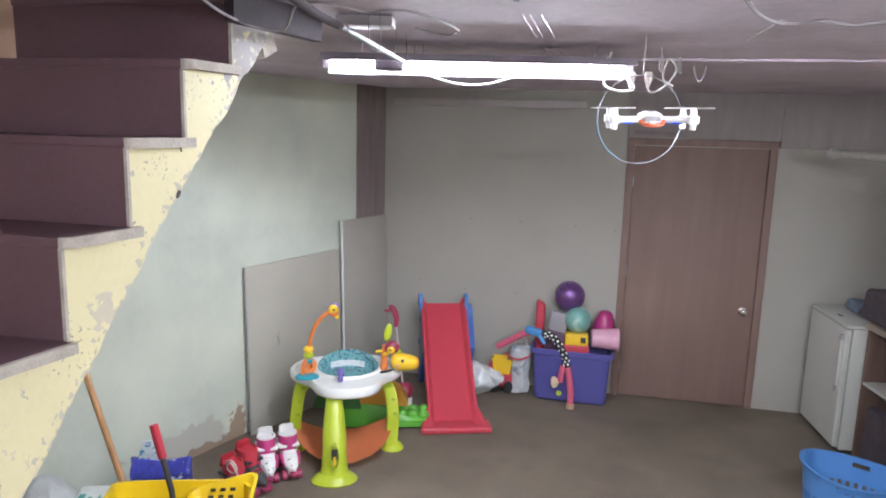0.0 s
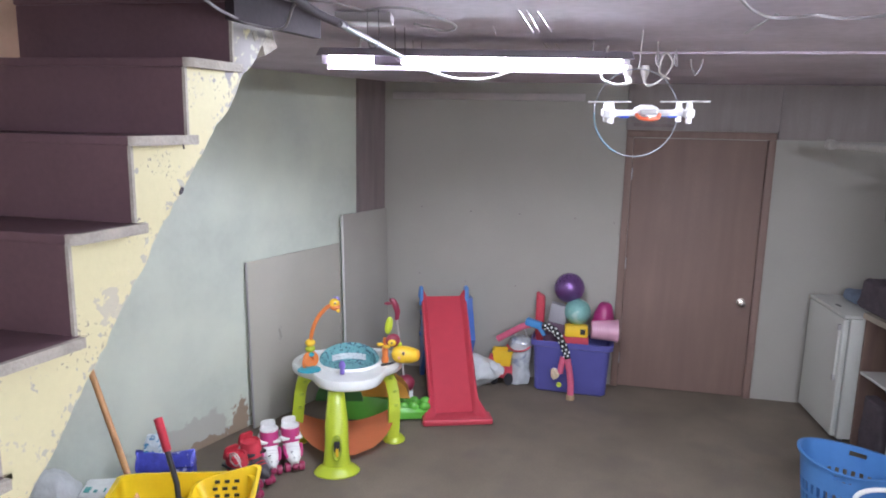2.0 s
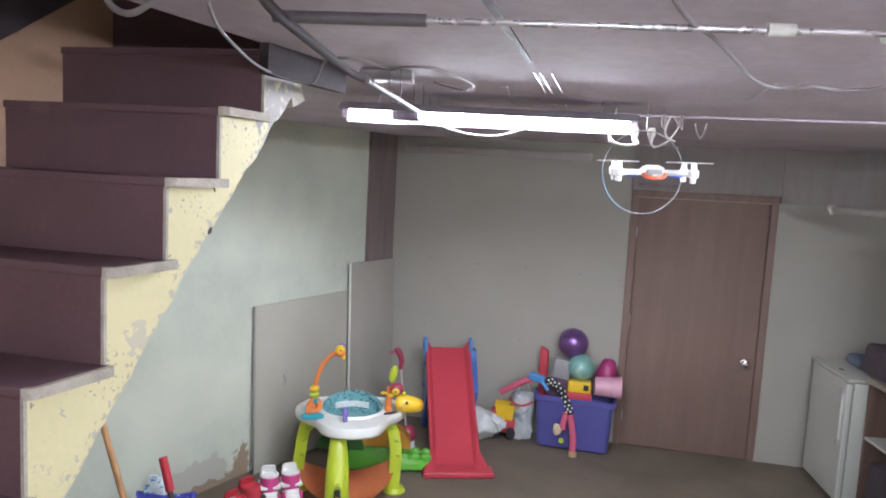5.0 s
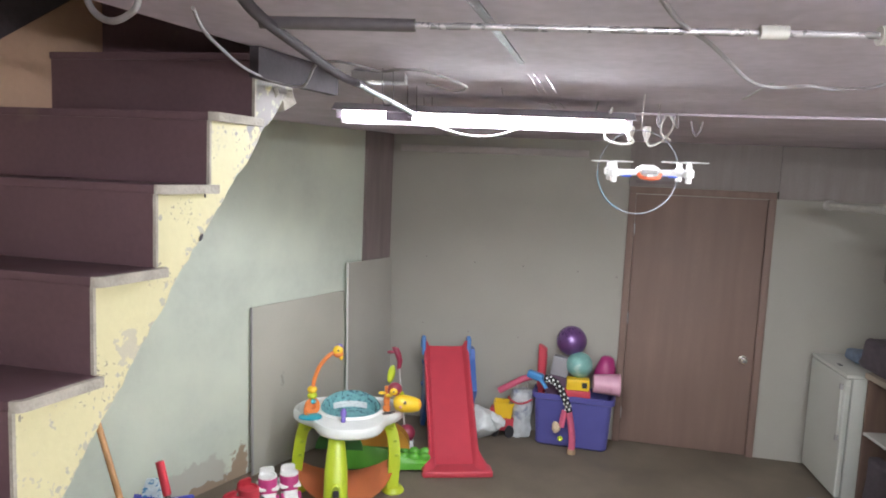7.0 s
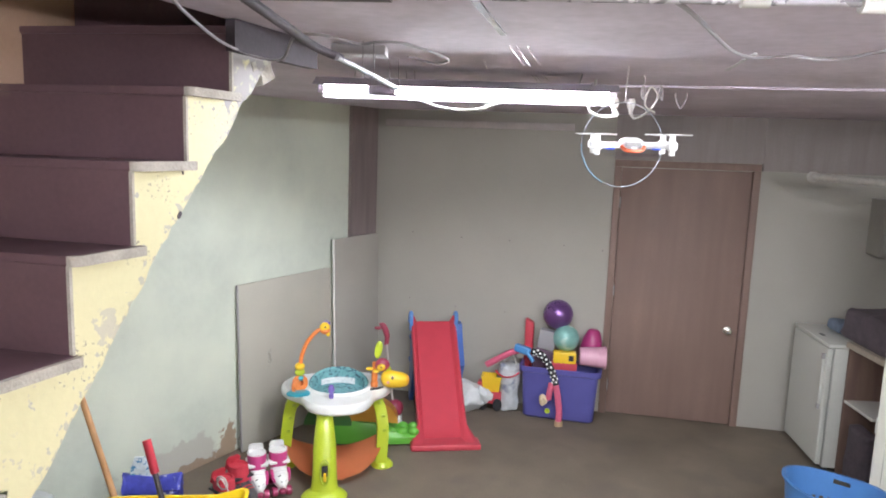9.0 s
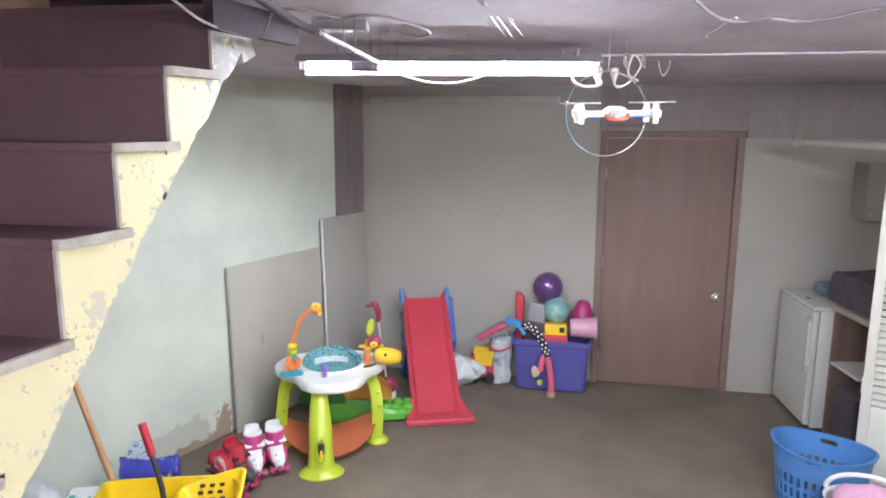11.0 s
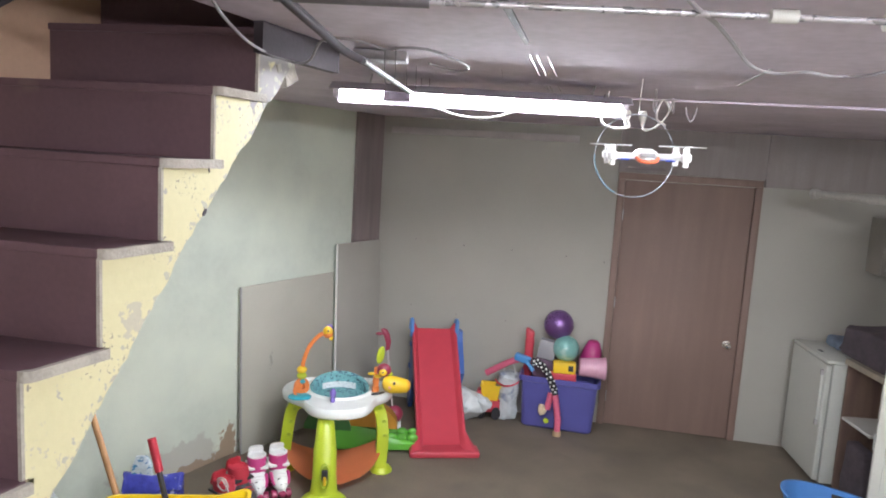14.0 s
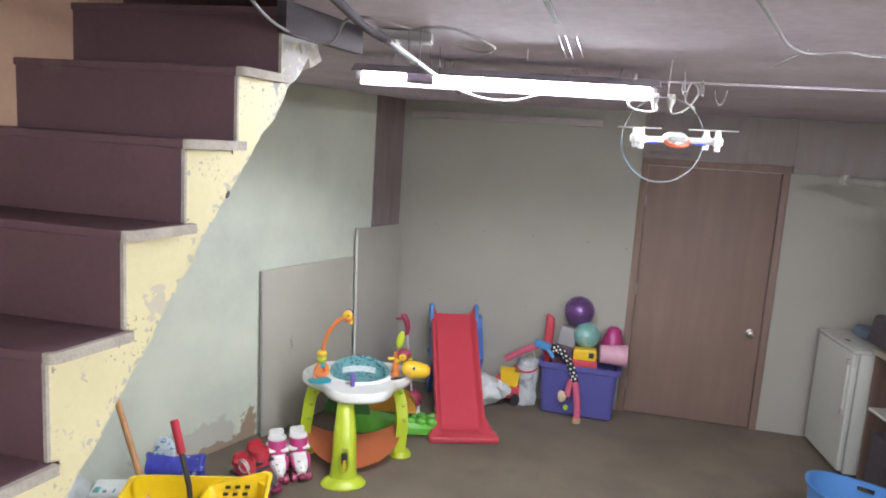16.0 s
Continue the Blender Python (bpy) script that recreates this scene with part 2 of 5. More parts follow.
def ring_pts(c, a, b, n, ra, rb=None):
    rb = ra if rb is None else rb
    return [c + a * (ra * math.cos(2 * math.pi * k / n)) + b * (rb * math.sin(2 * math.pi * k / n)) for k in range(n)]


def loft(bm, rings, caps=True, closed=False):
    vs = [[bm.verts.new(p) for p in r] for r in rings]
    n = len(vs[0])
    pairs = list(zip(vs, vs[1:])) + ([(vs[-1], vs[0])] if closed else [])
    for p, q in pairs:
        for k in range(n):
            bm.faces.new((p[k], p[(k + 1) % n], q[(k + 1) % n], q[k]))
    if caps and not closed:
        bm.faces.new(list(reversed(vs[0])))
        bm.faces.new(vs[-1])
    return bm


def smooth_line(pts, step=6):
    """A smooth line through the points."""
    p = [Vector(q) for q in pts]
    p = [p[0] * 2 - p[1]] + p + [p[-1] * 2 - p[-2]]
    out = []
    for i in range(1, len(p) - 2):
        for k in range(step):
            t = k / step
            a, b, c, d = p[i - 1], p[i], p[i + 1], p[i + 2]
            out.append(0.5 * (2 * b + (c - a) * t + (2 * a - 5 * b + 4 * c - d) * t * t + (3 * b - a - 3 * c + d) * t ** 3))
    return out + [p[-2]]


def pipe(bm, pts, r, n=8, smooth=True, radii=None, closed=False):
    line = smooth_line(pts) if smooth and len(pts) > 2 else [Vector(p) for p in pts]
    rings, side = [], None
    for i, c in enumerate(line):
        d = (line[min(i + 1, len(line) - 1)] - line[max(i - 1, 0)]).normalized()
        if side is None:
            side = d.cross(Vector((0, 0, 1)) if abs(d.z) < 0.9 else Vector((1, 0, 0))).normalized()
        side = (side - d * side.dot(d)).normalized()
        rr = r if radii is None else radii[0] + (radii[1] - radii[0]) * i / (len(line) - 1)
        rings.append(ring_pts(c, side, d.cross(side), n, rr))
    return loft(bm, rings, closed=closed)


def lathe(bm, profile, m=None, n=24, caps=True, sx=1.0, sy=1.0):
    m = m or Matrix()
    return loft(bm, [[m @ Vector((r * sx * math.cos(2 * math.pi * k / n), r * sy * math.sin(2 * math.pi * k / n), z))
                      for k in range(n)] for r, z in profile], caps)


def ball(bm, c, r, u=16, v=10, m=None):
    r = Vector(r) if hasattr(r, "__len__") else Vector((r, r, r))
    made = bmesh.ops.create_uvsphere(bm, u_segments=u, v_segments=v, radius=1.0)["verts"]
    bmesh.ops.transform(bm, matrix=Matrix.Translation(c) @ (m or Matrix()) @ Matrix.Diagonal((*r, 1)), verts=made)
    return bm


def slab(bm, outline, z0, z1, m=None, bevel=0.0):
    """An upright prism over an outline of (x, y)."""
    m = m or Matrix()
    lo = [bm.verts.new(m @ Vector((x, y, z0))) for x, y in outline]
    hi = [bm.verts.new(m @ Vector((x, y, z1))) for x, y in outline]
    n = len(lo)
    fs = [bm.faces.new((lo[k], lo[(k + 1) % n], hi[(k + 1) % n], hi[k])) for k in range(n)]
    fs += [bm.faces.new(list(reversed(lo))), bm.faces.new(hi)]
    if bevel:
        es = list({e for f in fs[-2:] for e in f.edges})
        bmesh.ops.bevel(bm, geom=es, offset=bevel, segments=3, profile=0.5, affect="EDGES")
    return bm


def B():
    return bmesh.new()


def finish(ob, bm, material, shade):
    bmesh.ops.recalc_face_normals(bm, faces=bm.faces)
    bm.to_mesh(ob.data)
    bm.free()
    ob.data.materials.append(material)
    if shade:
        ob.data.shade_smooth()
        ob.data.set_sharp_from_angle(angle=radians(38))
    return ob


def part(name, bm, material, parent, label="", shade=True):
    ob = finish(new(name, bpy.data.meshes.new(name)), bm, material, shade)
    ob.parent = parent
    if label:
        ob["label"] = label
    return ob


def solid(name, bm, material, label, category="", kind="", group="", shade=True):
    ob = finish(new(name, bpy.data.meshes.new(name)), bm, material, shade)
    return tagged(ob, label, category, group, kind)


def thing(name, m, label, category, group="", kind=""):
    ob = new(name)
    ob.matrix_basis = m
    return tagged(ob, label, category, group, kind)


# ---- the room ----
WEST = Vector((0.173, 0.985, 0)).normalized()
CORNER = Vector((-2.965, 3.495, 0))


def ww(s, d, z):
    """A place s metres along the plaster wall from the far corner (negative towards the stairs), d metres out of it."""
    return CORNER + WEST * s + Vector((WEST.y, -WEST.x, 0)) * d + Vector((0, 0, z))


def wallbox(a, b, thick, z0, z1, bm):
    """A wall whose inner face runs from a to b, with its thickness to the left of that way."""
    a, b = Vector((a[0], a[1], 0)), Vector((b[0], b[1], 0))
    d = (b - a).normalized()
    n = Vector((-d.y, d.x, 0)) * thick
    slab(bm, [(p.x, p.y) for p in (a, b, b + n, a + n)], z0, z1)
    return bm


east_a, east_b = bw(2.15, 0, 0), bw(2.15, 8.2, 0)
west_b = ww(-7.6, 0, 0)
bm = B()
slab(bm, [(-5.6, -5.6), (3.2, -5.6), (3.2, 5.2), (-5.6, 5.2)], -0.15, 0)
solid("floor", bm, M_FLOOR, "bare brown-grey concrete basement floor with stains", "floor", "structure", shade=False)
bm = B()
wallbox(ww(0.2, 0, 0), west_b, -0.15, 0, CEIL - 0.001, bm)
solid("wall_west", bm, M_PLASTER, "rough pale grey-green plaster wall, peeling near the floor", "wall", "structure", shade=False)
# back wall with the door's opening through it
bm = B()
for u0, u1, z0, z1 in ((-2.2, 0.02, 0, CEIL), (1.03, 2.3, 0, CEIL), (0.02, 1.03, 2.055, CEIL)):
    a, b = bw(u0, 0, 0), bw(u1, 0, 0)
    wallbox(a, b, 0.12, z0, z1, bm)
solid("wall_north", bm, M_BACK, "beige-grey painted board wall with small nail holes", "wall", "structure", shade=False)
bm = B()
wallbox(bw(-0.2, -0.6, 0), bw(1.3, -0.6, 0), 0.1, 0, CEIL, bm)
wallbox(bw(-0.2, -0.12, 0), bw(-0.2, -0.6, 0), -0.1, 0, CEIL, bm)
wallbox(bw(1.3, -0.6, 0), bw(1.3, -0.12, 0), -0.1, 0, CEIL, bm)
solid("wall_behind_door", bm, M_WALL, "plain wall closing the space behind the door", "wall", "structure", shade=False)
bm = B()
wallbox(east_a, east_b, 0.15, 0, CEIL, bm)
solid("wall_east", bm, M_WALL, "plain beige painted wall behind the counter", "wall", "structure", shade=False)
bm = B()
wallbox(east_b, west_b, 0.15, 0, CEIL - 0.001, bm)
solid("wall_south", bm, M_WALL, "plain beige painted wall closing the basement", "wall", "structure", shade=False)

# ceiling with the stairwell cut out of it
SX0, SX1, SY = -2.15, -1.50, 0.02
bm = B()
for x0, x1, y0, y1 in ((-5.6, SX0, -5.6, 5.2), (SX1, 3.2, -5.6, 5.2), (SX0, SX1, SY, 5.2), (SX0, SX1, -5.6, -2.6)):
    slab(bm, [(x0, y0), (x1, y0), (x1, y1), (x0, y1)], CEIL, CEIL + 0.12)
for k in (0, 4, 6, 8):
    c = bw(0.0, 2.42 if k == 0 else 2.93 + 0.62 * k, 0)
    for x0, x1 in ((-3.6, -0.9), (-0.9, 2.3)):
        a, b = c + U * x0, c + U * x1
        if a.x < SX1 + 0.05:
            a = c + U * ((SX1 + 0.06 - c.x) / U.x)
            if a.x > b.x:
                continue
        wallbox(a, b, 0.045, CEIL - (0.010 if k == 0 else 0.035), CEIL + 0.01, bm)
solid("ceiling", bm, M_CEIL, "low dark painted basement ceiling with joists", "ceiling", "structure", shade=False)
bm = B()
slab(bm, [(SX0 - 0.12, -2.6), (SX0, -2.6), (SX0, SY + 0.5), (SX0 - 0.12, SY + 0.5)], CEIL + 0.121, 3.9)
slab(bm, [(SX1, -2.6), (SX1 + 0.12, -2.6), (SX1 + 0.12, SY + 0.9), (SX1, SY + 0.9)], CEIL + 0.121, 3.9)
slab(bm, [(SX0, SY + 0.9), (SX1, SY + 0.9), (SX1, SY + 1.0), (SX0, SY + 1.0)], CEIL + 0.121, 3.9)
slab(bm, [(SX0, -2.7), (SX1, -2.7), (SX1, -2.6), (SX0, -2.6)], CEIL + 0.121, 3.9)
solid("wall_stairwell", bm, M_SHAFT, "tan painted walls of the stairwell above the ceiling", "wall", "structure", shade=False)
bm = B()
slab(bm, [(SX0 - 0.12, -2.7), (SX1 + 0.12, -2.7), (SX1 + 0.12, SY + 1.0), (SX0 - 0.12, SY + 1.0)], 3.901, 4.0)
solid("ceiling_stairwell", bm, M_CEIL, "dark ceiling over the stairwell", "ceiling", "structure", shade=False)

# door and its frame
door = thing("door_1", pose(*bw(0, 0, 0), rz=TILT), "closed flush brown wooden door with a small round knob", "door", kind="structure")
for x0, x1 in ((-0.024, 0.031), (1.017, 1.072)):
    part("door_frame", box(B(), (x0, -0.022, 0), (x1, 0.12, 2.06), bevel=0.004), M_DOORFRAME, door, "brown wooden door frame")
part("door_head", box(B(), (-0.024, -0.022, 2.061), (1.072, 0.12, 2.115), bevel=0.004), M_DOORFRAME, door)
part("door_leaf", box(B(), (0.0345, -0.004, 0.008), (1.0135, 0.035, 2.055), bevel=0.003), M_DOOR, door)
kn = Matrix.Translation((0.935, -0.004, 0.79)) @ pose(0, 0, 0, 90)
part("knob", lathe(B(), [(0.033, 0), (0.033, 0.006), (0.013, 0.01), (0.012, 0.032), (0.024, 0.04), (0.028, 0.052), (0.024, 0.064), (0.012, 0.068)], kn, 20), M_CHROME, door, "round chrome knob")
for z in (0.25, 1.05, 1.775):
    part("hinge", lathe(B(), [(0.007, -0.045), (0.007, 0.045)], Matrix.Translation((0.0325, -0.010, z)), 10), M_STEEL, door)

# nail holes in the board
for u, z in ((-1.677, 1.433), (-1.252, 1.411), (-0.84, 1.407), (-0.388, 1.394), (-0.075, 1.37), (-1.689, 0.85), (-1.282, 0.806), (-0.852, 0.795), (-0.079, 0.714)):
    part("nail_hole", lathe(B(), [(0.006, 0), (0.005, 0.002)], Matrix.Translation(bw(u, 0.0005, z)) @ pose(0, 0, 0, 90, 0, TILT), 8), M_JOIST, bpy.data.objects["wall_north"])
# boards over the back wall
bm = B()
box(bm, (-1.93, -0.05, 2.33), (-0.36, 0, 2.385), pose(*bw(0, 0, 0), rz=TILT), bevel=0.003)
solid("trim_back_wall", bm, mat("pale_batten", (0.42, 0.38, 0.37), 0.6, vary=0.12), "pale wooden batten along the top of the wall", "batten", "structure")
M_OVER = grained("dark_header_board", (0.24, 0.205, 0.20), (0.27, 0.235, 0.225), 0.7)
bm = B()
box(bm, (-0.03, -0.05, 2.118), (1.075, 0, CEIL - 0.001), pose(*bw(0, 0, 0), rz=TILT), bevel=0.003)
box(bm, (1.0765, -0.05, 2.066), (2.14, 0, CEIL - 0.001), pose(*bw(0, 0, 0), rz=TILT), bevel=0.003)
solid("trim_over_door", bm, M_OVER, "dark brown boards above the door", "board", "structure")
solid("trim_strip", box(B(), (0.02, -0.066, 2.142), (0.33, -0.051, 2.168), pose(*bw(0, 0, 0), rz=TILT), bevel=0.003), M_BROWNPOST, "short pale wooden strip over the door", "strip", "structure")
bm = B()
wallbox(ww(-0.37, 0.0, 0), ww(-0.02, 0.0, 0), -0.03, 0, CEIL, bm)
solid("trim_corner", bm, M_BROWNPOST, "dark brown board upright in the corner", "board", "structure", shade=False)

# ---- stairs ----
RISE, RUN = 0.205, 0.182
EDGE_X = -1.50                     # outer face of the stringer
T4Y, T4Z = -0.672, 2.096           # nosing corner of the tread at eye height
SLANT = 0.16                       # the treads follow the turn of the house
WIDE = 0.64


UNEVEN = {2: (0, 0.014), 3: (0.001, 0.020), 4: (-0.008, 0.006), 5: (-0.013, -0.019), 6: (-0.018, -0.050), 7: (-0.02, -0.06)}


def tread_at(k):
    dy, dz = UNEVEN.get(k, (0, 0))
    return T4Y + (k - 4) * RUN + dy, T4Z + (k - 4) * RISE + dz


stairs = thing("stairs", Matrix(), "steep maroon basement stairs with a peeling cream painted side", "stairs", kind="structure")
steps = range(-6, 8)
# the side, cut in the line of the steps, with a straight lower edge
low = lambda y: 1.8886 + (y + 0.6) * (1.28 if y < -0.6 else 1.115)
y_end, z_end = tread_at(7)
y_lo = -0.6 - 1.8886 / 1.28
for k in steps:
    y, z = tread_at(k)
    ya, yb = y + 0.007, tread_at(k + 1)[0] + 0.007
    ragged = [ya + (yb - ya) * q / 12 for q in range(13)]
    quad = [(yy, max(0, low(yy) + 0.020 * noise.noise((0, yy * 16, 1)) + 0.010 * noise.noise((3, yy * 55, 1)))) for yy in ragged]
    quad += [(yb, z - 0.0205), (ya, z - 0.0205)]
    part("step_side", loft(B(), [[Vector((x, yy, zz)) for yy, zz in quad] for x in (EDGE_X - 0.05, EDGE_X)]), M_CREAM, stairs, "cream painted side with flaking paint", shade=False)
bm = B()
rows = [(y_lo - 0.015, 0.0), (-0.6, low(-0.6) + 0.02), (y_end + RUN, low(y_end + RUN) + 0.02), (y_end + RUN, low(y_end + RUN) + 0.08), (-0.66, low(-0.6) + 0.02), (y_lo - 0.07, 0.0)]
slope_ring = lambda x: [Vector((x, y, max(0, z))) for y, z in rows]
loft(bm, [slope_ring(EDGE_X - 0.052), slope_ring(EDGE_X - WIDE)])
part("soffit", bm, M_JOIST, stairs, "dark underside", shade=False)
for k in steps:
    y, z = tread_at(k)
    sh = lambda x, yy: (x, yy + (x - EDGE_X) * SLANT)
    x0, x1 = EDGE_X - WIDE, EDGE_X + 0.022
    # tread with a rounded corner at its open end
    pts = [sh(x0, y + RUN + 0.03), sh(x0, y), sh(x1 - 0.014, y)]
    for q in range(1, 6):
        t = q / 6 * math.pi / 2
        pts.append(sh(x1 - 0.014 + 0.014 * math.sin(t), y + 0.014 - 0.014 * math.cos(t)))
    pts += [sh(x1, y + 0.05), sh(x1, y + RUN + 0.004), sh(EDGE_X, y + RUN + 0.004), sh(EDGE_X, y + RUN + 0.03)]
    part("tread", slab(B(), pts, z - 0.020, z, bevel=0.003), M_MAROON, stairs, "maroon painted tread")
    ends = [sh(x1 - 0.02, y - 0.003)]
    for q in range(0, 7):
        t = q / 6 * math.pi / 2
        ends.append(sh(x1 - 0.014 + 0.017 * math.sin(t), y + 0.014 - 0.017 * math.cos(t)))
    ends += [sh(x1 + 0.003, y + RUN + 0.006), sh(x1 - 0.010, y + RUN + 0.006), sh(x1 - 0.010, y + 0.016), sh(x1 - 0.02, y + 0.006)]
    part("tread_end", slab(B(), ends, z - 0.021, z + 0.001), M_STONE, stairs, "worn bare end of the tread")
    rp = [sh(x0, y + 0.006), sh(EDGE_X - 0.0065, y + 0.006), sh(EDGE_X - 0.0065, y + 0.05), sh(x0, y + 0.05)]
    part("riser", slab(B(), rp, max(0, tread_at(k - 1)[1]), z - 0.0202), M_MAROON, stairs, "maroon painted riser", shade=False)
    rp = [sh(EDGE_X - 0.006, y + 0.003), sh(EDGE_X + 0.002, y + 0.003), sh(EDGE_X + 0.002, y + 0.010), sh(EDGE_X - 0.006, y + 0.010)]
    part("riser_edge", slab(B(), rp, max(0, tread_at(k - 1)[1] + 0.001), z - 0.0212), M_STONE, stairs, shade=False)
bm = B()
side = [(-2.25, low(-2.25) + 0.1), (0.45, low(0.45)), (0.45, 3.6), (-2.25, 3.6)]
loft(bm, [[Vector((x, y, z)) for y, z in side] for x in (SX0 - 0.1, SX0 + 0.01)])
hole = ring_pts(Vector((EDGE_X + 0.0008, -0.528, 1.971)), Vector((0, 0.6, 0.8)), Vector((0, -0.8, 0.6)), 10, 0.011, 0.006)
part("knot_hole", loft(B(), [hole, [v + Vector((0.001, 0, 0)) for v in hole]]), M_NEARBLACK, stairs, "small dark hole in the paint")
part("nail", pipe(B(), [(EDGE_X + 0.002, -0.516, 2.082), (EDGE_X + 0.004, -0.516, 2.070)], 0.0018, 6, False), M_NEARBLACK, stairs)
for y, z, w, h in ((-0.165, 2.352, 0.032, 0.026), (-0.205, 2.372, 0.03, 0.012)):
    b = box(B(), (-0.022, -w, -h), (0.012, w, h), Matrix.Translation((EDGE_X - 0.012, y, z)) @ pose(0, 0, 0, 24))
    bmesh.ops.subdivide_edges(b, edges=list(b.edges), cuts=3, use_grid_fill=True)
    for v in b.verts:
        v.co += noise.noise_vector(v.co * 40) * 0.006
    part("torn_block", b, M_STONE, stairs, "splintered end of the stair side", shade=False)
# added board; its near-black colour stands in for shade at the stringer's top
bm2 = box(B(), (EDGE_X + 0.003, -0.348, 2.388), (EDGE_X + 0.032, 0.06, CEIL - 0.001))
solid("trim_stairwell_shade", bm2, M_NEARBLACK, "near-black board added to stand in for shade beside the stairwell", "board", "structure", shade=False)
# near-black slab added for the dark sloping soffit above the steps
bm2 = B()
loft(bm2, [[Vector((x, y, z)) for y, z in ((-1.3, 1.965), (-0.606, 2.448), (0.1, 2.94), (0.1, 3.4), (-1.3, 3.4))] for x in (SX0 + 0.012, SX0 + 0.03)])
solid("trim_stair_soffit", bm2, M_NEARBLACK, "dark sloping slab standing in for the soffit over the stairs", "board", "structure", shade=False)
solid("wall_stairs", bm, M_SHAFT, "tan painted wall beside the stairs", "wall", "structure", shade=False)

# ---- ceiling things ----
A, Z = Vector((-1.826, 0.656, 2.385)), Vector((-0.665, 1.014, 2.385))
along = (Z - A).normalized()
lamp_turn = math.degrees(math.atan2(along.y, along.x))


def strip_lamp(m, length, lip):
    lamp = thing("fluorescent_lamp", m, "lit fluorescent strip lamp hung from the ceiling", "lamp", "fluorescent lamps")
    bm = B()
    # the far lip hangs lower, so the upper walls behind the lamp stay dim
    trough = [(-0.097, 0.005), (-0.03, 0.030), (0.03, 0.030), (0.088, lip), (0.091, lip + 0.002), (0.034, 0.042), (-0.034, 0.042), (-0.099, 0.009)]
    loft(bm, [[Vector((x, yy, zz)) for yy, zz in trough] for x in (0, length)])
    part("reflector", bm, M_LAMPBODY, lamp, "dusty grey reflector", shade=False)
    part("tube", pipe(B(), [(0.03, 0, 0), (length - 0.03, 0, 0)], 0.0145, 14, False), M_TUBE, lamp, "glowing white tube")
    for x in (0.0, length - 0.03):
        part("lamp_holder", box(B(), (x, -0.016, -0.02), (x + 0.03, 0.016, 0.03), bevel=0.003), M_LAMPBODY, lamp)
    # added dark box: makes the gap where conduit and wires cross the tube
    part("gap_box", box(B(), (0.21, -0.028, -0.021), (0.325, 0.028, 0.029), bevel=0.004), M_NEARBLACK, lamp, "dark box added to make the gap in the lit tube")
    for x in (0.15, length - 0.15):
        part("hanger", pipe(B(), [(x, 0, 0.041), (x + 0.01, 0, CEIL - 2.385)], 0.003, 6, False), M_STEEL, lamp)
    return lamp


lamp_a = strip_lamp(Matrix.Translation(A) @ pose(0, 0, 0, 0, 0, lamp_turn), (Z - A).length, -0.033)
# unseen lamps behind and right of the camera; the second is added fill
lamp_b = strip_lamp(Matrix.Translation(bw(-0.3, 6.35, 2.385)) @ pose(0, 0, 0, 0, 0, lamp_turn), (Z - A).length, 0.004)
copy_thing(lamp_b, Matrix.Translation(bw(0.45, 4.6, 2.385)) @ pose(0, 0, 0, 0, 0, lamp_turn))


def run(name, pts, r, material, label, category, n=8, smooth=True, group=""):
    return solid(name, pipe(B(), pts, r, n, smooth), material, label, category, group=group)


run("conduit", [(-1.19, -0.31, 2.374), (-1.579, 1.211, 2.368)], 0.0082, M_CONDUIT, "galvanised steel conduit slung under the ceiling", "pipe", 12, False)
run("duct_pipe", [(-0.99, -1.06, 2.43), (-1.07, -0.88, 2.415), (-1.15, -0.60, 2.40), (-1.195, -0.40, 2.385), (-1.20, -0.27, 2.376)], 0.0105, M_NEARBLACK, "dark painted pipe bending down to the conduit", "pipe", 14)
for f in (0.42, 0.62, 0.80):
    p = Vector((-1.062, -0.81, 2.376)).lerp(Vector((-1.579, 1.211, 2.368)), f)
    run("wire_hanger", [p + Vector((0.012, 0.01, 0.1)), p + Vector((0.018, 0.0, 0.0)), p + Vector((0, -0.005, -0.018)), p + Vector((-0.016, 0, 0.0)), p + Vector((-0.03, 0.02, 0.1))],
        0.0015, M_CONDUIT, "bent wire holding the conduit", "wire", 6, True, "wire hangers")
P0, P1 = Vector((-1.006, -0.771, 2.42)), Vector((-0.061, -0.503, 2.42))
d = (P1 - P0).normalized()
run("water_pipe", [P0 + d * 0.16, P1 + d * 1.6], 0.0062, M_PALEPIPE, "pale metal pipe under the ceiling", "pipe", 12, False)
run("water_pipe", [P0 - d * 0.12, P0 + d * 0.17], 0.012, M_PIPE, "thicker dark length of pipe under the ceiling", "pipe", 12, False)
for c, w, r in ((Vector((-0.244, -0.561, 2.42)), 0.046, 0.0120), (Vector((-0.055, -0.5, 2.42)), 0.05, 0.0165)):
    solid("pipe_label", pipe(B(), [c - d * w / 2, c + d * w / 2], r, 14, False), M_TAPE, "pale paper tape wrapped round the pipe", "tape", group="pipe tapes")
run("ceiling_cable", [(-0.42, -0.9, 2.43), (-0.394, -0.654, 2.425), (-0.353, -0.506, 2.42), (-0.315, -0.28, 2.42), (-0.274, -0.02, 2.42), (-0.230, 0.125, 2.42), (-0.18, 0.165, 2.42), (-0.12, 0.133, 2.42), (-0.058, 0.20, 2.42), (0.02, 0.18, 2.42), (0.10, 0.05, 2.42), (0.5, -0.15, 2.43)],
    0.0044, M_DIMCABLE, "dusty pale cable sagging along the ceiling", "cable")
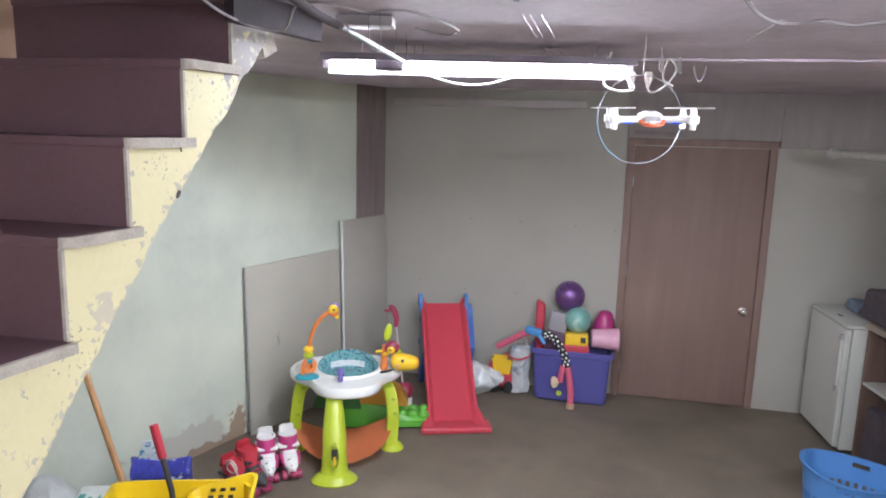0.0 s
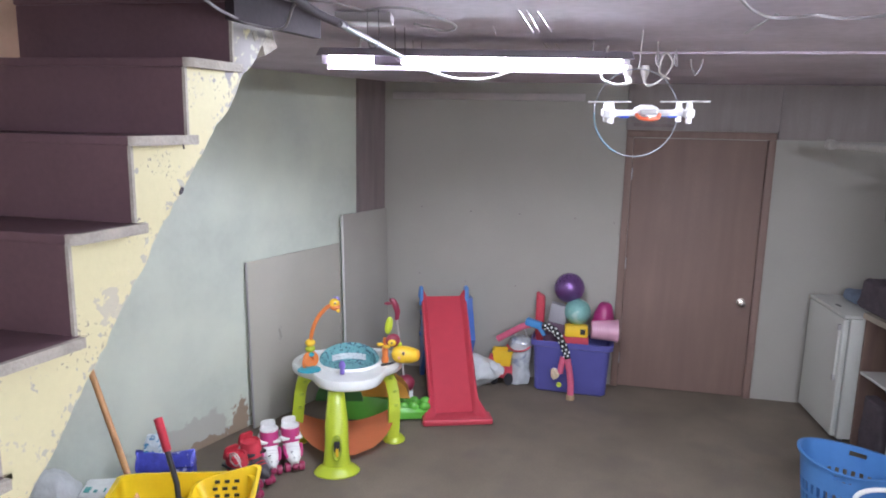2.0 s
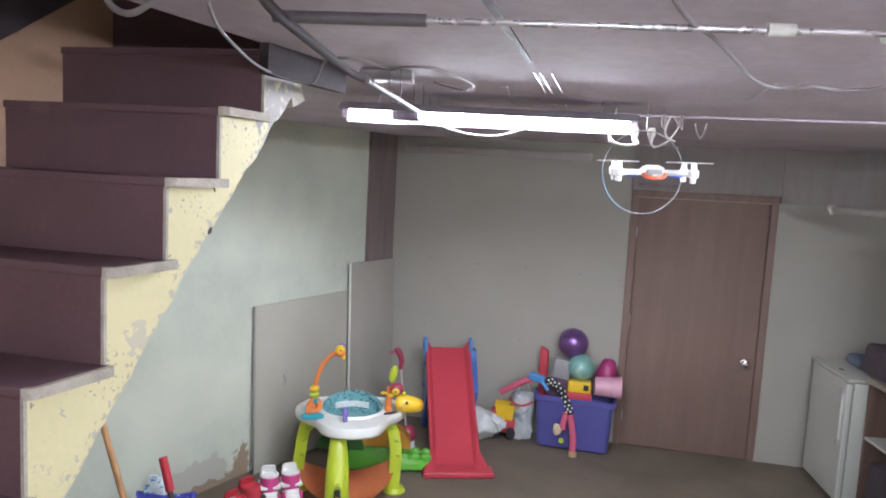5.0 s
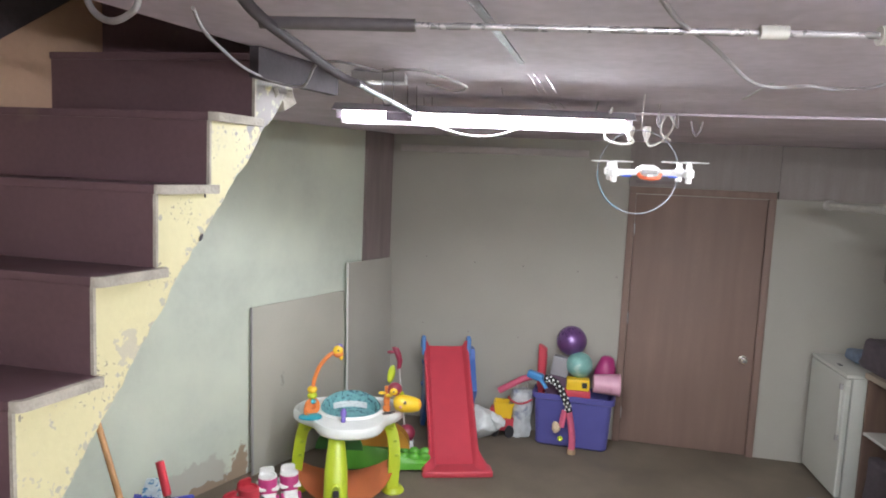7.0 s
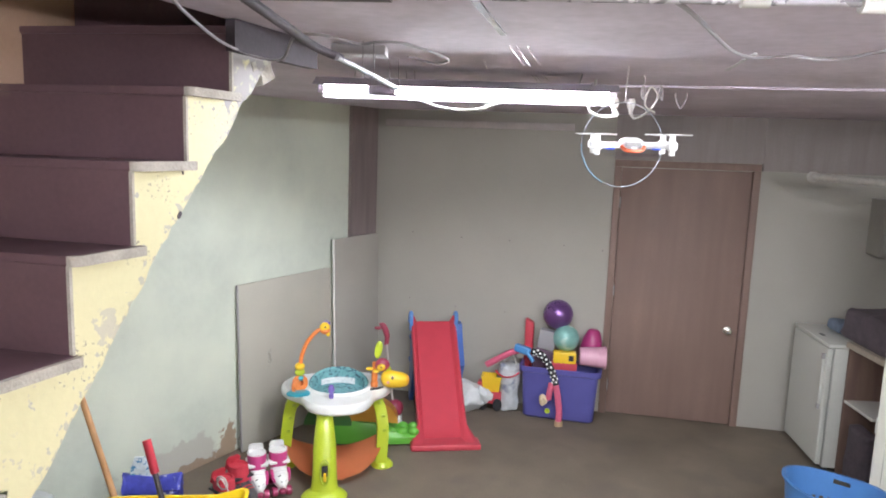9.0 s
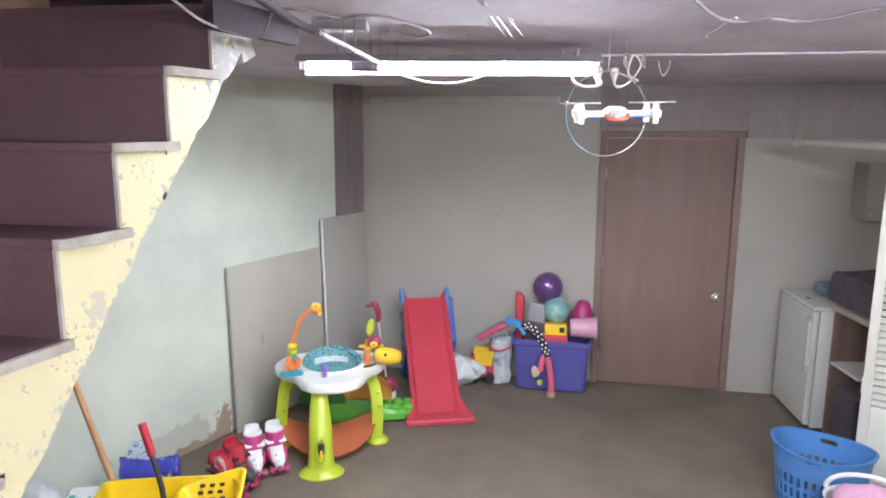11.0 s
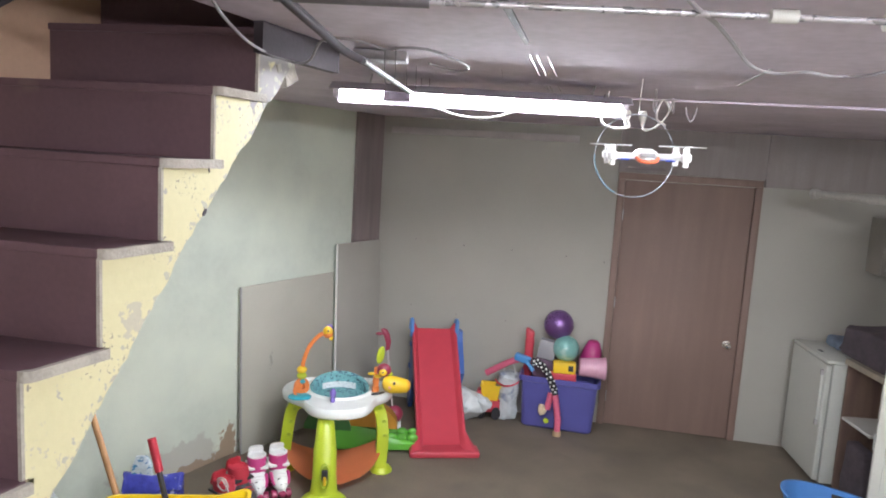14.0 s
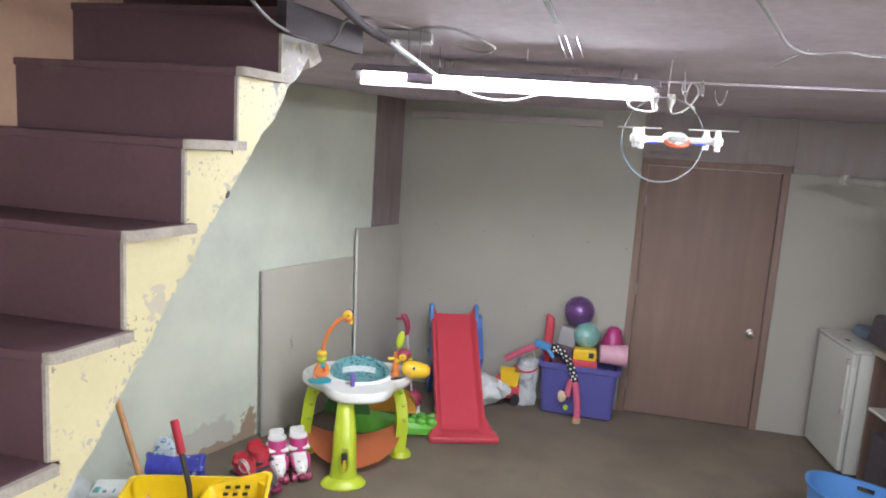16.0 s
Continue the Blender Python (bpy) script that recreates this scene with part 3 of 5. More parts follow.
run("ceiling_cable", [(-1.203, -0.889, 2.43), (-1.275, -0.784, 2.42), (-1.373, -0.625, 2.42), (-1.455, -0.42, 2.40), (-1.47, -0.26, 2.385), (-1.402, -0.235, 2.38), (-1.30, -0.333, 2.42), (-1.22, -0.37, 2.42), (-1.19, -0.308, 2.42), (-1.177, -0.207, 2.42), (-1.114, -0.232, 2.42), (-1.059, -0.211, 2.42), (-1.043, -0.091, 2.42), (-1.052, 0.117, 2.42), (-1.125, 0.212, 2.42), (-1.184, 0.118, 2.43)],
    0.0038, M_DIMCABLE, "dusty grey cable looping from the stairs across the ceiling", "cable")
run("bent_conduit", [(-1.401, -0.95, 2.469), (-1.38, -0.95, 2.426), (-1.353, -0.95, 2.405), (-1.323, -0.95, 2.399), (-1.293, -0.95, 2.407), (-1.271, -0.95, 2.423), (-1.258, -0.95, 2.469)], 0.006, M_STEEL, "dull bent metal conduit beside the stairs", "pipe", 10)
bm = B()
pts = [(-0.66, -1.2, 2.445), (-0.706, -0.815, 2.44), (-0.801, -0.16, 2.44)]
for a, b in zip(pts, pts[1:]):
    a, b = Vector(a), Vector(b)
    s = (b - a).cross(Vector((0, 0, 1))).normalized() * 0.010
    up = Vector((0, 0, 0.003))
    loft(bm, [[a - s, a + s, a + s + up, a - s + up], [b - s * 0.7, b + s * 0.7, b + s * 0.7 + up, b - s * 0.7 + up]])
solid("metal_strap", bm, M_CONDUIT, "thin galvanised strap across the ceiling", "strap", shade=False)
for x0, y0, x1, y1 in ((-0.861, 0.109, -0.935, 0.558), (-0.841, 0.109, -0.912, 0.557), (-0.813, 0.132, -0.873, 0.555), (-0.981, 0.884, -1.013, 1.105), (-0.967, 0.884, -0.999, 1.105), (-0.934, 0.88, -0.962, 1.099), (-1.03, 0.40, -1.10, 0.66)):
    solid("wire_staple", pipe(B(), [(x0, y0, 2.455), (x1, y1, 2.455)], 0.0011, 6, False), M_CHROME, "thin shiny metal strip on the ceiling", "strip", group="metal strips")
solid("wire_staple", box(B(), (-0.005, 0, 0), (0.005, 0.42, 0.003), Matrix.Translation((-0.266, 0.729, 2.45)) @ pose(0, 0, 0, 0, 0, -170.5)), M_STEEL, "flat metal strip across the ceiling cable", "strip", group="metal strips")
# junction box and lamp leads
solid("junction_box", box(B(), (-0.085, -0.05, 0.005), (0.085, 0.045, 0.035), Matrix.Translation((-1.35, 0.12, 2.43)) @ pose(0, 0, 0, 0, 0, 20), 0.006), M_DIMCABLE, "grey electrical junction box on the ceiling", "junction box")
q = lambda s, side, z: A + along * s + Vector((along.y, -along.x, 0)) * side + Vector((0, 0, z))
run("lamp_lead", [q(0.36, 0.03, 0.0), q(0.45, 0.05, -0.048), q(0.56, 0.06, -0.074), q(0.68, 0.05, -0.066), q(0.83, 0.03, -0.008)], 0.0048, M_WCABLE, "white lead hanging in a curve under the lamp", "cable")
L = (Z - A).length
run("lamp_lead", [q(L - 0.09, 0.04, 0.06), q(L - 0.10, 0.05, 0.0), q(L - 0.11, 0.05, -0.06), q(L - 0.06, 0.06, -0.085), q(L + 0.0, 0.05, -0.075), q(L - 0.01, 0.04, -0.045)], 0.0048, M_WCABLE, "white lead looped at the lamp's end", "cable")
run("lamp_lead", [q(L + 0.05, 0.03, -0.05), q(L + 0.07, 0.03, -0.085), q(L + 0.12, 0.03, -0.06), q(L + 0.16, 0.02, 0.0), q(L + 0.13, 0.02, 0.04), q(L + 0.11, 0.03, -0.03), q(L + 0.15, 0.03, -0.06)], 0.004, M_WCABLE, "tangled white lead beside the lamp", "cable")
for s in (-0.01, 0.055):
    solid("plug", lathe(B(), [(0.013, 0.0), (0.016, -0.008), (0.016, -0.03), (0.009, -0.045), (0.006, -0.06)], Matrix.Translation(q(L + s, 0.035, -0.01)), 12), M_WCABLE, "white mains plug hanging at the lamp's end", "plug", group="plugs")
for s, h0 in ((L - 0.10, 0.05), (L + 0.10, 0.08), (L + 0.17, 0.05)):
    run("hook", [q(s, 0.02, h0), q(s + 0.004, 0.03, 0.02), q(s, 0.045, -0.012), q(s - 0.012, 0.05, 0.01), q(s - 0.006, 0.05, 0.045)], 0.0026, M_DIMCABLE, "small metal hook under the ceiling", "hook", 8, True, "hooks")
run("hook", [(-0.452, 1.283, 2.42), (-0.445, 1.28, 2.385), (-0.428, 1.28, 2.360), (-0.412, 1.28, 2.385), (-0.406, 1.283, 2.42)], 0.003, M_DIMCABLE, "grey cable loop under the ceiling", "hook", 8, True, "hooks")

# hoop hanging from the lamp's end
hoop = thing("hoop", Matrix.Translation((-0.594, 0.72, 2.190)) @ pose(0, 0, 0, 0, 0, 26), "thin pale plastic hoop hanging under the ceiling", "hoop")
circ = [Vector((0.151 * math.sin(2 * math.pi * k / 56), 0, 0.151 * math.cos(2 * math.pi * k / 56))) for k in range(56)]
part("cord", pipe(B(), [(0, 0, 0.149), (0.004, 0, CEIL - 2.190)], 0.0015, 6, False), M_WCABLE, hoop)
part("ring", pipe(B(), circ, 0.0021, 8, False, closed=True), M_HOOP, hoop)
part("grip", pipe(B(), [c * 1.0 for c in circ[32:43]], 0.0030, 8, False), M_HOOPB, hoop, "pale blue sleeve")

# lagged pipe near the counter
lp = thing("lagged_pipe", Matrix(), "white lagged pipe with a rounded end under the ceiling", "pipe")
part("lagging", pipe(B(), [(0.362, 3.3, 2.053), (0.80, 2.58, 2.04), (1.5, 1.5, 2.03)], 0.024, 12, False), M_LAG, lp)
part("end_cap", lathe(B(), [(0.02, -0.03), (0.034, -0.025), (0.034, 0.012), (0.027, 0.018)], Matrix.Translation((0.362, 3.3, 2.053)) @ pose(0, 0, 0, 0, 0, 31.4) @ pose(0, 0, 0, 90), 16), M_LAG, lp)

# ---- boards leaning on the plaster wall ----
def leaning_board(s0, s1, high, out, lean, label):
    t = thing("wall_board", Matrix.Translation(ww(s0, out, 0)) @ pose(0, 0, 0, 0, 0, math.degrees(math.atan2(WEST.y, WEST.x))), label, "board", "boards against the wall")
    m = pose(0, 0, 0, -lean)
    part("face", box(B(), (0, -0.0125, 0), (s1 - s0, 0, high), m, 0.001), M_PANEL_SHADED if high > 1.3 else M_PANEL, t)
    part("edge", box(B(), (-0.004, -0.0135, 0.002), (0.006, 0.001, high - 0.001), m), M_WHITE_EDGE if high > 1.3 else M_GCABLE, t, "bare edge", shade=False)
    return t


leaning_board(-1.591, -0.62, 1.187, 0.055, 1.6, "large grey plasterboard sheet leaning on the plaster wall")
leaning_board(-0.615, -0.03, 1.412, 0.085, 1.6, "taller grey plasterboard sheet with a white edge")

# ---- play centre ----
P_WHITE = plastic("toy_white", (0.80, 0.825, 0.80))
P_LIME = plastic("toy_lime", (0.42, 0.52, 0.03))
P_GREEN = plastic("toy_green", (0.12, 0.42, 0.05))
P_ORANGE = plastic("toy_orange", (0.68, 0.20, 0.05))
P_DEEPOR = plastic("toy_dark_orange", (0.80, 0.28, 0.12), 0.5)
P_YELLOW = plastic("toy_yellow", (0.80, 0.52, 0.03))
P_TEAL = plastic("toy_teal", (0.03, 0.33, 0.42))
P_PURPLE = plastic("toy_purple", (0.17, 0.12, 0.42))
P_PLUM = plastic("toy_plum", (0.28, 0.035, 0.07))
P_DARK = plastic("toy_dark", (0.03, 0.03, 0.035))
P_RED = plastic("toy_red", (0.52, 0.052, 0.078), 0.4)
P_BLUE = plastic("toy_blue", (0.05, 0.13, 0.42))
F_SEAT = mat("printed_seat_cloth", (0.17, 0.40, 0.42), 0.85, scale=30, vary=0.22, bump=0.06, fine=200, second=(0.05, 0.10, 0.14), amount=0.56, edge=0.03, spots=46)
F_LABEL = mat("cloth_label", (0.72, 0.74, 0.74), 0.8, scale=40, vary=0.05, second=(0.5, 0.54, 0.55), amount=0.56, edge=0.05, spots=70)

pc = thing("play_centre", pose(-2.50, 2.05, 0, rz=31), "baby activity play centre with a white tray on lime legs", "play centre")


def tray_out(scale, n=48):
    out = []
    for k in range(n):
        a = 2 * math.pi * k / n
        r = 0.322 + 0.048 * math.cos(3 * (a + math.pi / 2)) + 0.010 * math.cos(6 * a)
        out.append((r * 1.08 * scale * math.cos(a), r * scale * math.sin(a) * 1.02))
    return out


def tray_ring(scale, z, hole=None):
    pts = tray_out(scale) if hole is None else [(hole * math.cos(2 * math.pi * k / 48) + 0.01, hole * 0.96 * math.sin(2 * math.pi * k / 48) + 0.05) for k in range(48)]
    return [Vector((x, y, z)) for x, y in pts]


bm = B()
loft(bm, [tray_ring(1, 0.49, 0.198), tray_ring(0.86, 0.475), tray_ring(0.95, 0.478), tray_ring(0.99, 0.492), tray_ring(1.0, 0.53), tray_ring(0.975, 0.547), tray_ring(0.93, 0.548),
          tray_ring(0.9, 0.538), tray_ring(1, 0.54, 0.226), tray_ring(1, 0.556, 0.217), tray_ring(1, 0.55, 0.20)], closed=True)
part("tray", bm, P_WHITE, pc, "white moulded tray with a round opening")
bm = B()
prof = [(0.200, 0.50), (0.209, 0.54), (0.204, 0.562), (0.190, 0.572), (0.177, 0.564), (0.174, 0.53), (0.170, 0.44), (0.12, 0.37), (0.02, 0.34)]
lathe(bm, prof, Matrix.Translation((0.01, 0.05, 0)), 32)
for v in bm.verts:
    if v.co.z > 0.55:
        v.co.z += 0.055 * v.co.y / 0.2 - 0.028
part("seat", bm, F_SEAT, pc, "teal printed cloth seat ring")
bm = B()
loft(bm, [[Vector((0.01 + r * math.sin(a), 0.05 + r * math.cos(a), z)) for r, z in ((0.162, 0.425), (0.168, 0.54), (0.163, 0.54), (0.156, 0.425))] for a in [radians(-44 + 88 * k / 12) for k in range(13)]])
part("care_label", bm, F_LABEL, pc, "white printed cloth label")
# front post
bm = B()
rings = []
for z, w, d, y in ((0.03, 0.092, 0.065, -0.44), (0.08, 0.080, 0.058, -0.436), (0.16, 0.074, 0.053, -0.42), (0.30, 0.071, 0.048, -0.38), (0.42, 0.056, 0.042, -0.31), (0.465, 0.05, 0.04, -0.27)):
    rings.append(ring_pts(Vector((-0.085, y, z)), Vector((1, 0, 0)), Vector((0, 1, 0)), 20, w, d))
loft(bm, rings)
post = part("front_leg", bm, P_LIME, pc, "thick lime front leg")
part("foot", lathe(B(), [(0.140, 0.0), (0.142, 0.008), (0.122, 0.028), (0.093, 0.045), (0.078, 0.052)], Matrix.Translation((-0.085, -0.445, 0)), 28, sy=0.72), P_LIME, pc)
bm = B()
loft(bm, [ring_pts(Vector((-0.085, -0.488 + o, 0.17)), Vector((1, 0, 0)), Vector((0, 0.22, 1)).normalized(), 20, a, b) for a, b, o in ((0.034, 0.075, 0.02), (0.034, 0.075, -0.004), (0.026, 0.066, -0.006), (0.024, 0.064, 0.014))])
part("slot_rim", bm, plastic("lime_shade", (0.36, 0.46, 0.03)), pc)
part("latch", box(B(), (-0.103, -0.493, 0.15), (-0.067, -0.475, 0.215), bevel=0.006), P_DARK, pc)
part("latch_tab", box(B(), (-0.093, -0.500, 0.12), (-0.075, -0.482, 0.175), bevel=0.005), P_YELLOW, pc)
# curved side legs


def side_leg(sx, foot_x, foot_y):
    bm = B()
    line = smooth_line([(sx * 0.235, 0.02, 0.478), (sx * 0.292, 0.02, 0.42), (sx * 0.318, foot_y * 0.5, 0.26), (foot_x, foot_y, 0.03)], 6)
    rings = []
    for i, c in enumerate(line):
        d = (line[min(i + 1, len(line) - 1)] - line[max(i - 1, 0)]).normalized()
        s = d.cross(Vector((0, 1, 0))).normalized()
        rings.append([c + s * a * 0.027 + Vector((0, 1, 0)) * b * 0.050 for a, b in ((-1, -1), (-1.8, -0.85), (-1.8, 0.85), (-1, 1), (1, 1), (1, -1))])
    loft(bm, rings)
    leg = part("side_leg", bm, P_LIME, pc, "arched lime side leg")
    part("foot", lathe(B(), [(0.075, 0), (0.076, 0.008), (0.06, 0.03), (0.03, 0.05)], Matrix.Translation((foot_x, foot_y, 0)), 22), P_LIME, pc)
    for q in (0.3, 0.5, 0.7):
        c = line[int(q * (len(line) - 1))]
        part("rung", box(B(), (c.x - 0.012, c.y - 0.062, c.z - 0.008), (c.x + 0.012, c.y - 0.05, c.z + 0.008), bevel=0.003), plastic("rung_lime", (0.30, 0.40, 0.03)), leg)


side_leg(1, 0.306, -0.05)
side_leg(-1, -0.34, 0.02)
# orange floor mat slung between the legs
bm = B()
g = [[None] * 13 for _ in range(9)]
for i in range(9):
    for j in range(13):
        u, v = i / 8, j / 12 * 2 - 1
        wide = 0.335 * math.sqrt(max(0.02, 1 - (1 - u) ** 2 * 0.98))
        g[i][j] = bm.verts.new((v * wide - 0.02, -0.33 + u * 0.38, 0.045 + 0.13 * (0.45 * u + 0.75 * v * v * u)))
for i in range(8):
    for j in range(12):
        bm.faces.new((g[i][j], g[i][j + 1], g[i + 1][j + 1], g[i + 1][j]))
bmesh.ops.solidify(bm, geom=list(bm.faces), thickness=0.006)
part("foot_mat", bm, P_DEEPOR, pc, "orange curved foot mat")
# arched toy with a chick
bm = B()
pipe(bm, [(-0.245, -0.05, 0.70), (-0.235, -0.05, 0.78), (-0.20, -0.045, 0.87), (-0.14, -0.04, 0.94), (-0.10, -0.035, 0.955)], 0.014, 10)
arch = part("toy_arch", bm, P_ORANGE, pc, "orange arched toy bar")
for z, r, m in ((0.71, 0.034, P_YELLOW), (0.67, 0.033, P_LIME), (0.632, 0.028, P_TEAL)):
    part("bead", ball(B(), (-0.247, -0.05, z), (r, r, r * 0.75)), m, arch)
part("ring_toy", lathe(B(), [(0.05, -0.014), (0.056, 0), (0.05, 0.014), (0.018, 0.016), (0.018, -0.016)], Matrix.Translation((-0.245, -0.06, 0.60)) @ pose(0, 0, 0, 80, 0, 25), 20), P_ORANGE, arch)
part("loop", pipe(B(), [(-0.26, -0.09, 0.63), (-0.29, -0.10, 0.60), (-0.285, -0.11, 0.565), (-0.255, -0.11, 0.545), (-0.235, -0.1, 0.53)], 0.008, 8), P_ORANGE, arch)
chick = part("chick", ball(B(), (-0.088, -0.035, 0.965), (0.034, 0.03, 0.036)), P_YELLOW, pc, "small yellow chick toy")
part("belly", ball(B(), (-0.085, -0.037, 0.945), (0.034, 0.031, 0.024)), P_ORANGE, chick)
part("wing", ball(B(), (-0.078, -0.01, 0.985), (0.026, 0.012, 0.022)), P_PURPLE, chick)
part("eye", ball(B(), (-0.086, -0.066, 0.975), 0.007, 10, 6), P_DARK, chick)
part("tail", ball(B(), (-0.066, -0.05, 0.925), (0.014, 0.01, 0.018), 10, 6), P_YELLOW, chick)
part("pad", lathe(B(), [(0.075, 0.0), (0.075, 0.01), (0.065, 0.016)], Matrix.Translation((-0.255, -0.12, 0.545)), 24, sy=0.75), P_TEAL, pc, "teal toy base")
part("peg", lathe(B(), [(0.014, 0), (0.016, 0.02), (0.012, 0.03), (0.02, 0.045), (0.022, 0.065), (0.012, 0.085), (0.002, 0.09)], Matrix.Translation((-0.045, -0.215, 0.548)), 16), P_PURPLE, pc, "purple toy peg")
part("handle_slot", box(B(), (0.135, -0.20, 0.53), (0.235, -0.175, 0.5495), pose(0.02, 0.06, 0, 0, 0, 22), 0.01), P_DARK, pc)
# right-hand toys
st = part("toy_stalk", lathe(B(), [(0.024, 0), (0.026, 0.03), (0.019, 0.035), (0.022, 0.07), (0.018, 0.12), (0.014, 0.17)], Matrix.Translation((0.245, -0.02, 0.55)), 14), P_ORANGE, pc, "orange toy stalk")
part("leaf", ball(B(), (0.27, -0.01, 0.80), (0.026, 0.012, 0.062), 14, 10, pose(0, 0, 0, 0, 10, 0)), P_LIME, st, "lime leaf")
mk = part("toy_head", ball(B(), (0.295, -0.04, 0.705), (0.050, 0.036, 0.046)), P_PLUM, pc, "small round plum toy head")
part("muzzle", ball(B(), (0.285, -0.072, 0.697), (0.028, 0.016, 0.024), 12, 8), P_YELLOW, mk)
part("nose", ball(B(), (0.283, -0.088, 0.702), (0.008, 0.006, 0.006), 8, 6), P_DARK, mk)
for dx in (-0.045, 0.0):
    part("arm", ball(B(), (0.255 + dx, -0.05, 0.665 - dx * 0.4), (0.026, 0.014, 0.012), 10, 6), P_YELLOW, mk)
gr = part("giraffe_head", loft(B(), [ring_pts(Vector((0.285 + 0.19 * q, -0.05, 0.615 - 0.02 * q)), Vector((0, 1, 0)), Vector((0, 0, 1)), 18, r * 0.9, r) for q, r in
     ((0, 0.004), (0.03, 0.030), (0.12, 0.050), (0.3, 0.060), (0.5, 0.058), (0.72, 0.053), (0.88, 0.044), (0.96, 0.03), (1.0, 0.006))]), P_YELLOW, pc, "glossy yellow animal head")
part("eye", ball(B(), (0.360, -0.102, 0.632), (0.010, 0.006, 0.012), 10, 8), P_DARK, gr)
part("cheek", ball(B(), (0.335, -0.097, 0.603), (0.014, 0.006, 0.014), 10, 8), plastic("toy_pink", (0.75, 0.35, 0.32)), gr)
part("tuft", ball(B(), (0.33, -0.04, 0.678), (0.028, 0.018, 0.016), 10, 8), P_LIME, gr)
part("muzzle", ball(B(), (0.452, -0.05, 0.600), (0.028, 0.038, 0.040), 12, 10), plastic("toy_amber", (0.78, 0.36, 0.03)), gr)

# ---- green crocodile ride and push popper behind it ----
cr = thing("crocodile_toy", pose(-2.385, 2.51, 0, rz=22), "green plastic crocodile toy with an orange back", "toy")
part("body", loft(B(), [[Vector((x, sy * w, z)) for sy, z in ((-1, 0.02), (-1.05, 0.07), (-0.8, h), (0.8, h), (1.05, 0.07), (1, 0.02))] for x, w, h in
     ((-0.42, 0.09, 0.16), (-0.3, 0.12, 0.20), (-0.05, 0.12, 0.17), (0.08, 0.10, 0.10), (0.25, 0.08, 0.085), (0.285, 0.06, 0.07))]), P_GREEN, cr)
for x in (0.08, 0.155, 0.235):
    for y in (-0.05, 0.05):
        part("bump", ball(B(), (x, y, 0.10), (0.042, 0.03, 0.034), 12, 8), P_GREEN, cr)
part("back", loft(B(), [[Vector((-0.08 + 0.20 * math.cos(a), y, 0.18 + 0.17 * math.sin(a))) for a in [radians(8 * k) for k in range(0, 23)]] for y in (-0.10, 0.0)]), plastic("toy_tan", (0.55, 0.28, 0.04)), cr, "tan arched back")
part("arch", loft(B(), [[Vector((-0.38 + 0.17 * math.cos(a), y, 0.16 + 0.16 * math.sin(a))) for a in [radians(9 * k) for k in range(0, 21)]] for y in (-0.12, 0.0)]), plastic("toy_dark_green", (0.05, 0.16, 0.05)), cr)
pp = thing("push_popper", pose(-2.49, 2.76, 0, rz=25), "plum push-along toy with a clear stick", "toy")
part("dome", ball(B(), (0.085, 0, 0.15), (0.07, 0.065, 0.07)), P_PLUM, pp)
part("stick", pipe(B(), [(0.07, 0, 0.20), (0.008, 0.0, 0.68)], 0.007, 8, False), M_WCABLE, pp, "thin pale stick")
part("grip", loft(B(), [ring_pts(Vector(c), Vector((1, 0, 0.3)).normalized(), Vector((0, 1, 0)), 12, r, r * 0.8) for c, r in (((0.01, 0, 0.66), 0.018), ((0.015, 0, 0.72), 0.021), ((0.0, 0, 0.77), 0.024), ((-0.02, 0, 0.81), 0.024), ((-0.035, 0, 0.825), 0.015))]), P_PLUM, pp, "moulded plum handle")
part("spur", ball(B(), (-0.055, 0, 0.785), (0.03, 0.013, 0.013), 12, 8), P_PLUM, pp)
for y in (-0.06, 0.06):
    part("wheel", lathe(B(), [(0.055, -0.012), (0.06, -0.006), (0.06, 0.006), (0.055, 0.012)], Matrix.Translation((0.085, y, 0.06)) @ pose(0, 0, 0, 90), 20), P_WHITE, pp)
    part("hub", lathe(B(), [(0.03, -0.015), (0.03, 0.015)], Matrix.Translation((0.085, y, 0.06)) @ pose(0, 0, 0, 90), 14), P_YELLOW, pp)

# ---- slide ----
sl = thing("toy_slide", pose(-1.905, 2.568, 0, rz=28.5), "red plastic toddler slide with blue ladder sides", "slide")


def chute(v):
    """Height and half-width of the slide's bed at v metres behind its foot."""
    h = 0.035 + 0.005 * v + 0.66 * (max(0, v - 0.10) / 0.80) ** 1.08 if v > 0.1 else 0.035
    return h, 0.158


bm = B()
rings = []
for k in range(17):
    v = 0.0 + 0.92 * k / 16
    h, w = chute(v)
    flare = 0.07 * max(0, 1 - v / 0.16) ** 0.7
    lip = 0.05 if v > 0.12 else 0.012 + 0.038 * v / 0.12
    rings.append([Vector(p) for p in ((-w - 0.028 - flare * 0.9, v, h - 0.03), (-w - 0.028 - flare * 0.9, v, h + lip - 0.012), (-w - 0.02 - flare * 0.8, v, h + lip), (-w - 0.008 - flare * 0.6, v, h + lip), (-w, v, h + lip - 0.012),
                  (-w + 0.02, v, h), (w - 0.02, v, h), (w, v, h + lip - 0.012), (w + 0.008 + flare * 0.6, v, h + lip), (w + 0.02 + flare * 0.8, v, h + lip), (w + 0.028 + flare, v, h + lip - 0.012), (w + 0.028 + flare, v, h - 0.03))])
loft(bm, rings)
part("chute", bm, P_RED, sl, "red chute with raised sides")
part("foot", box(B(), (-0.245, -0.03, 0.0), (0.262, 0.11, 0.045), bevel=0.014, seg=3), P_RED, sl, "wide red foot")
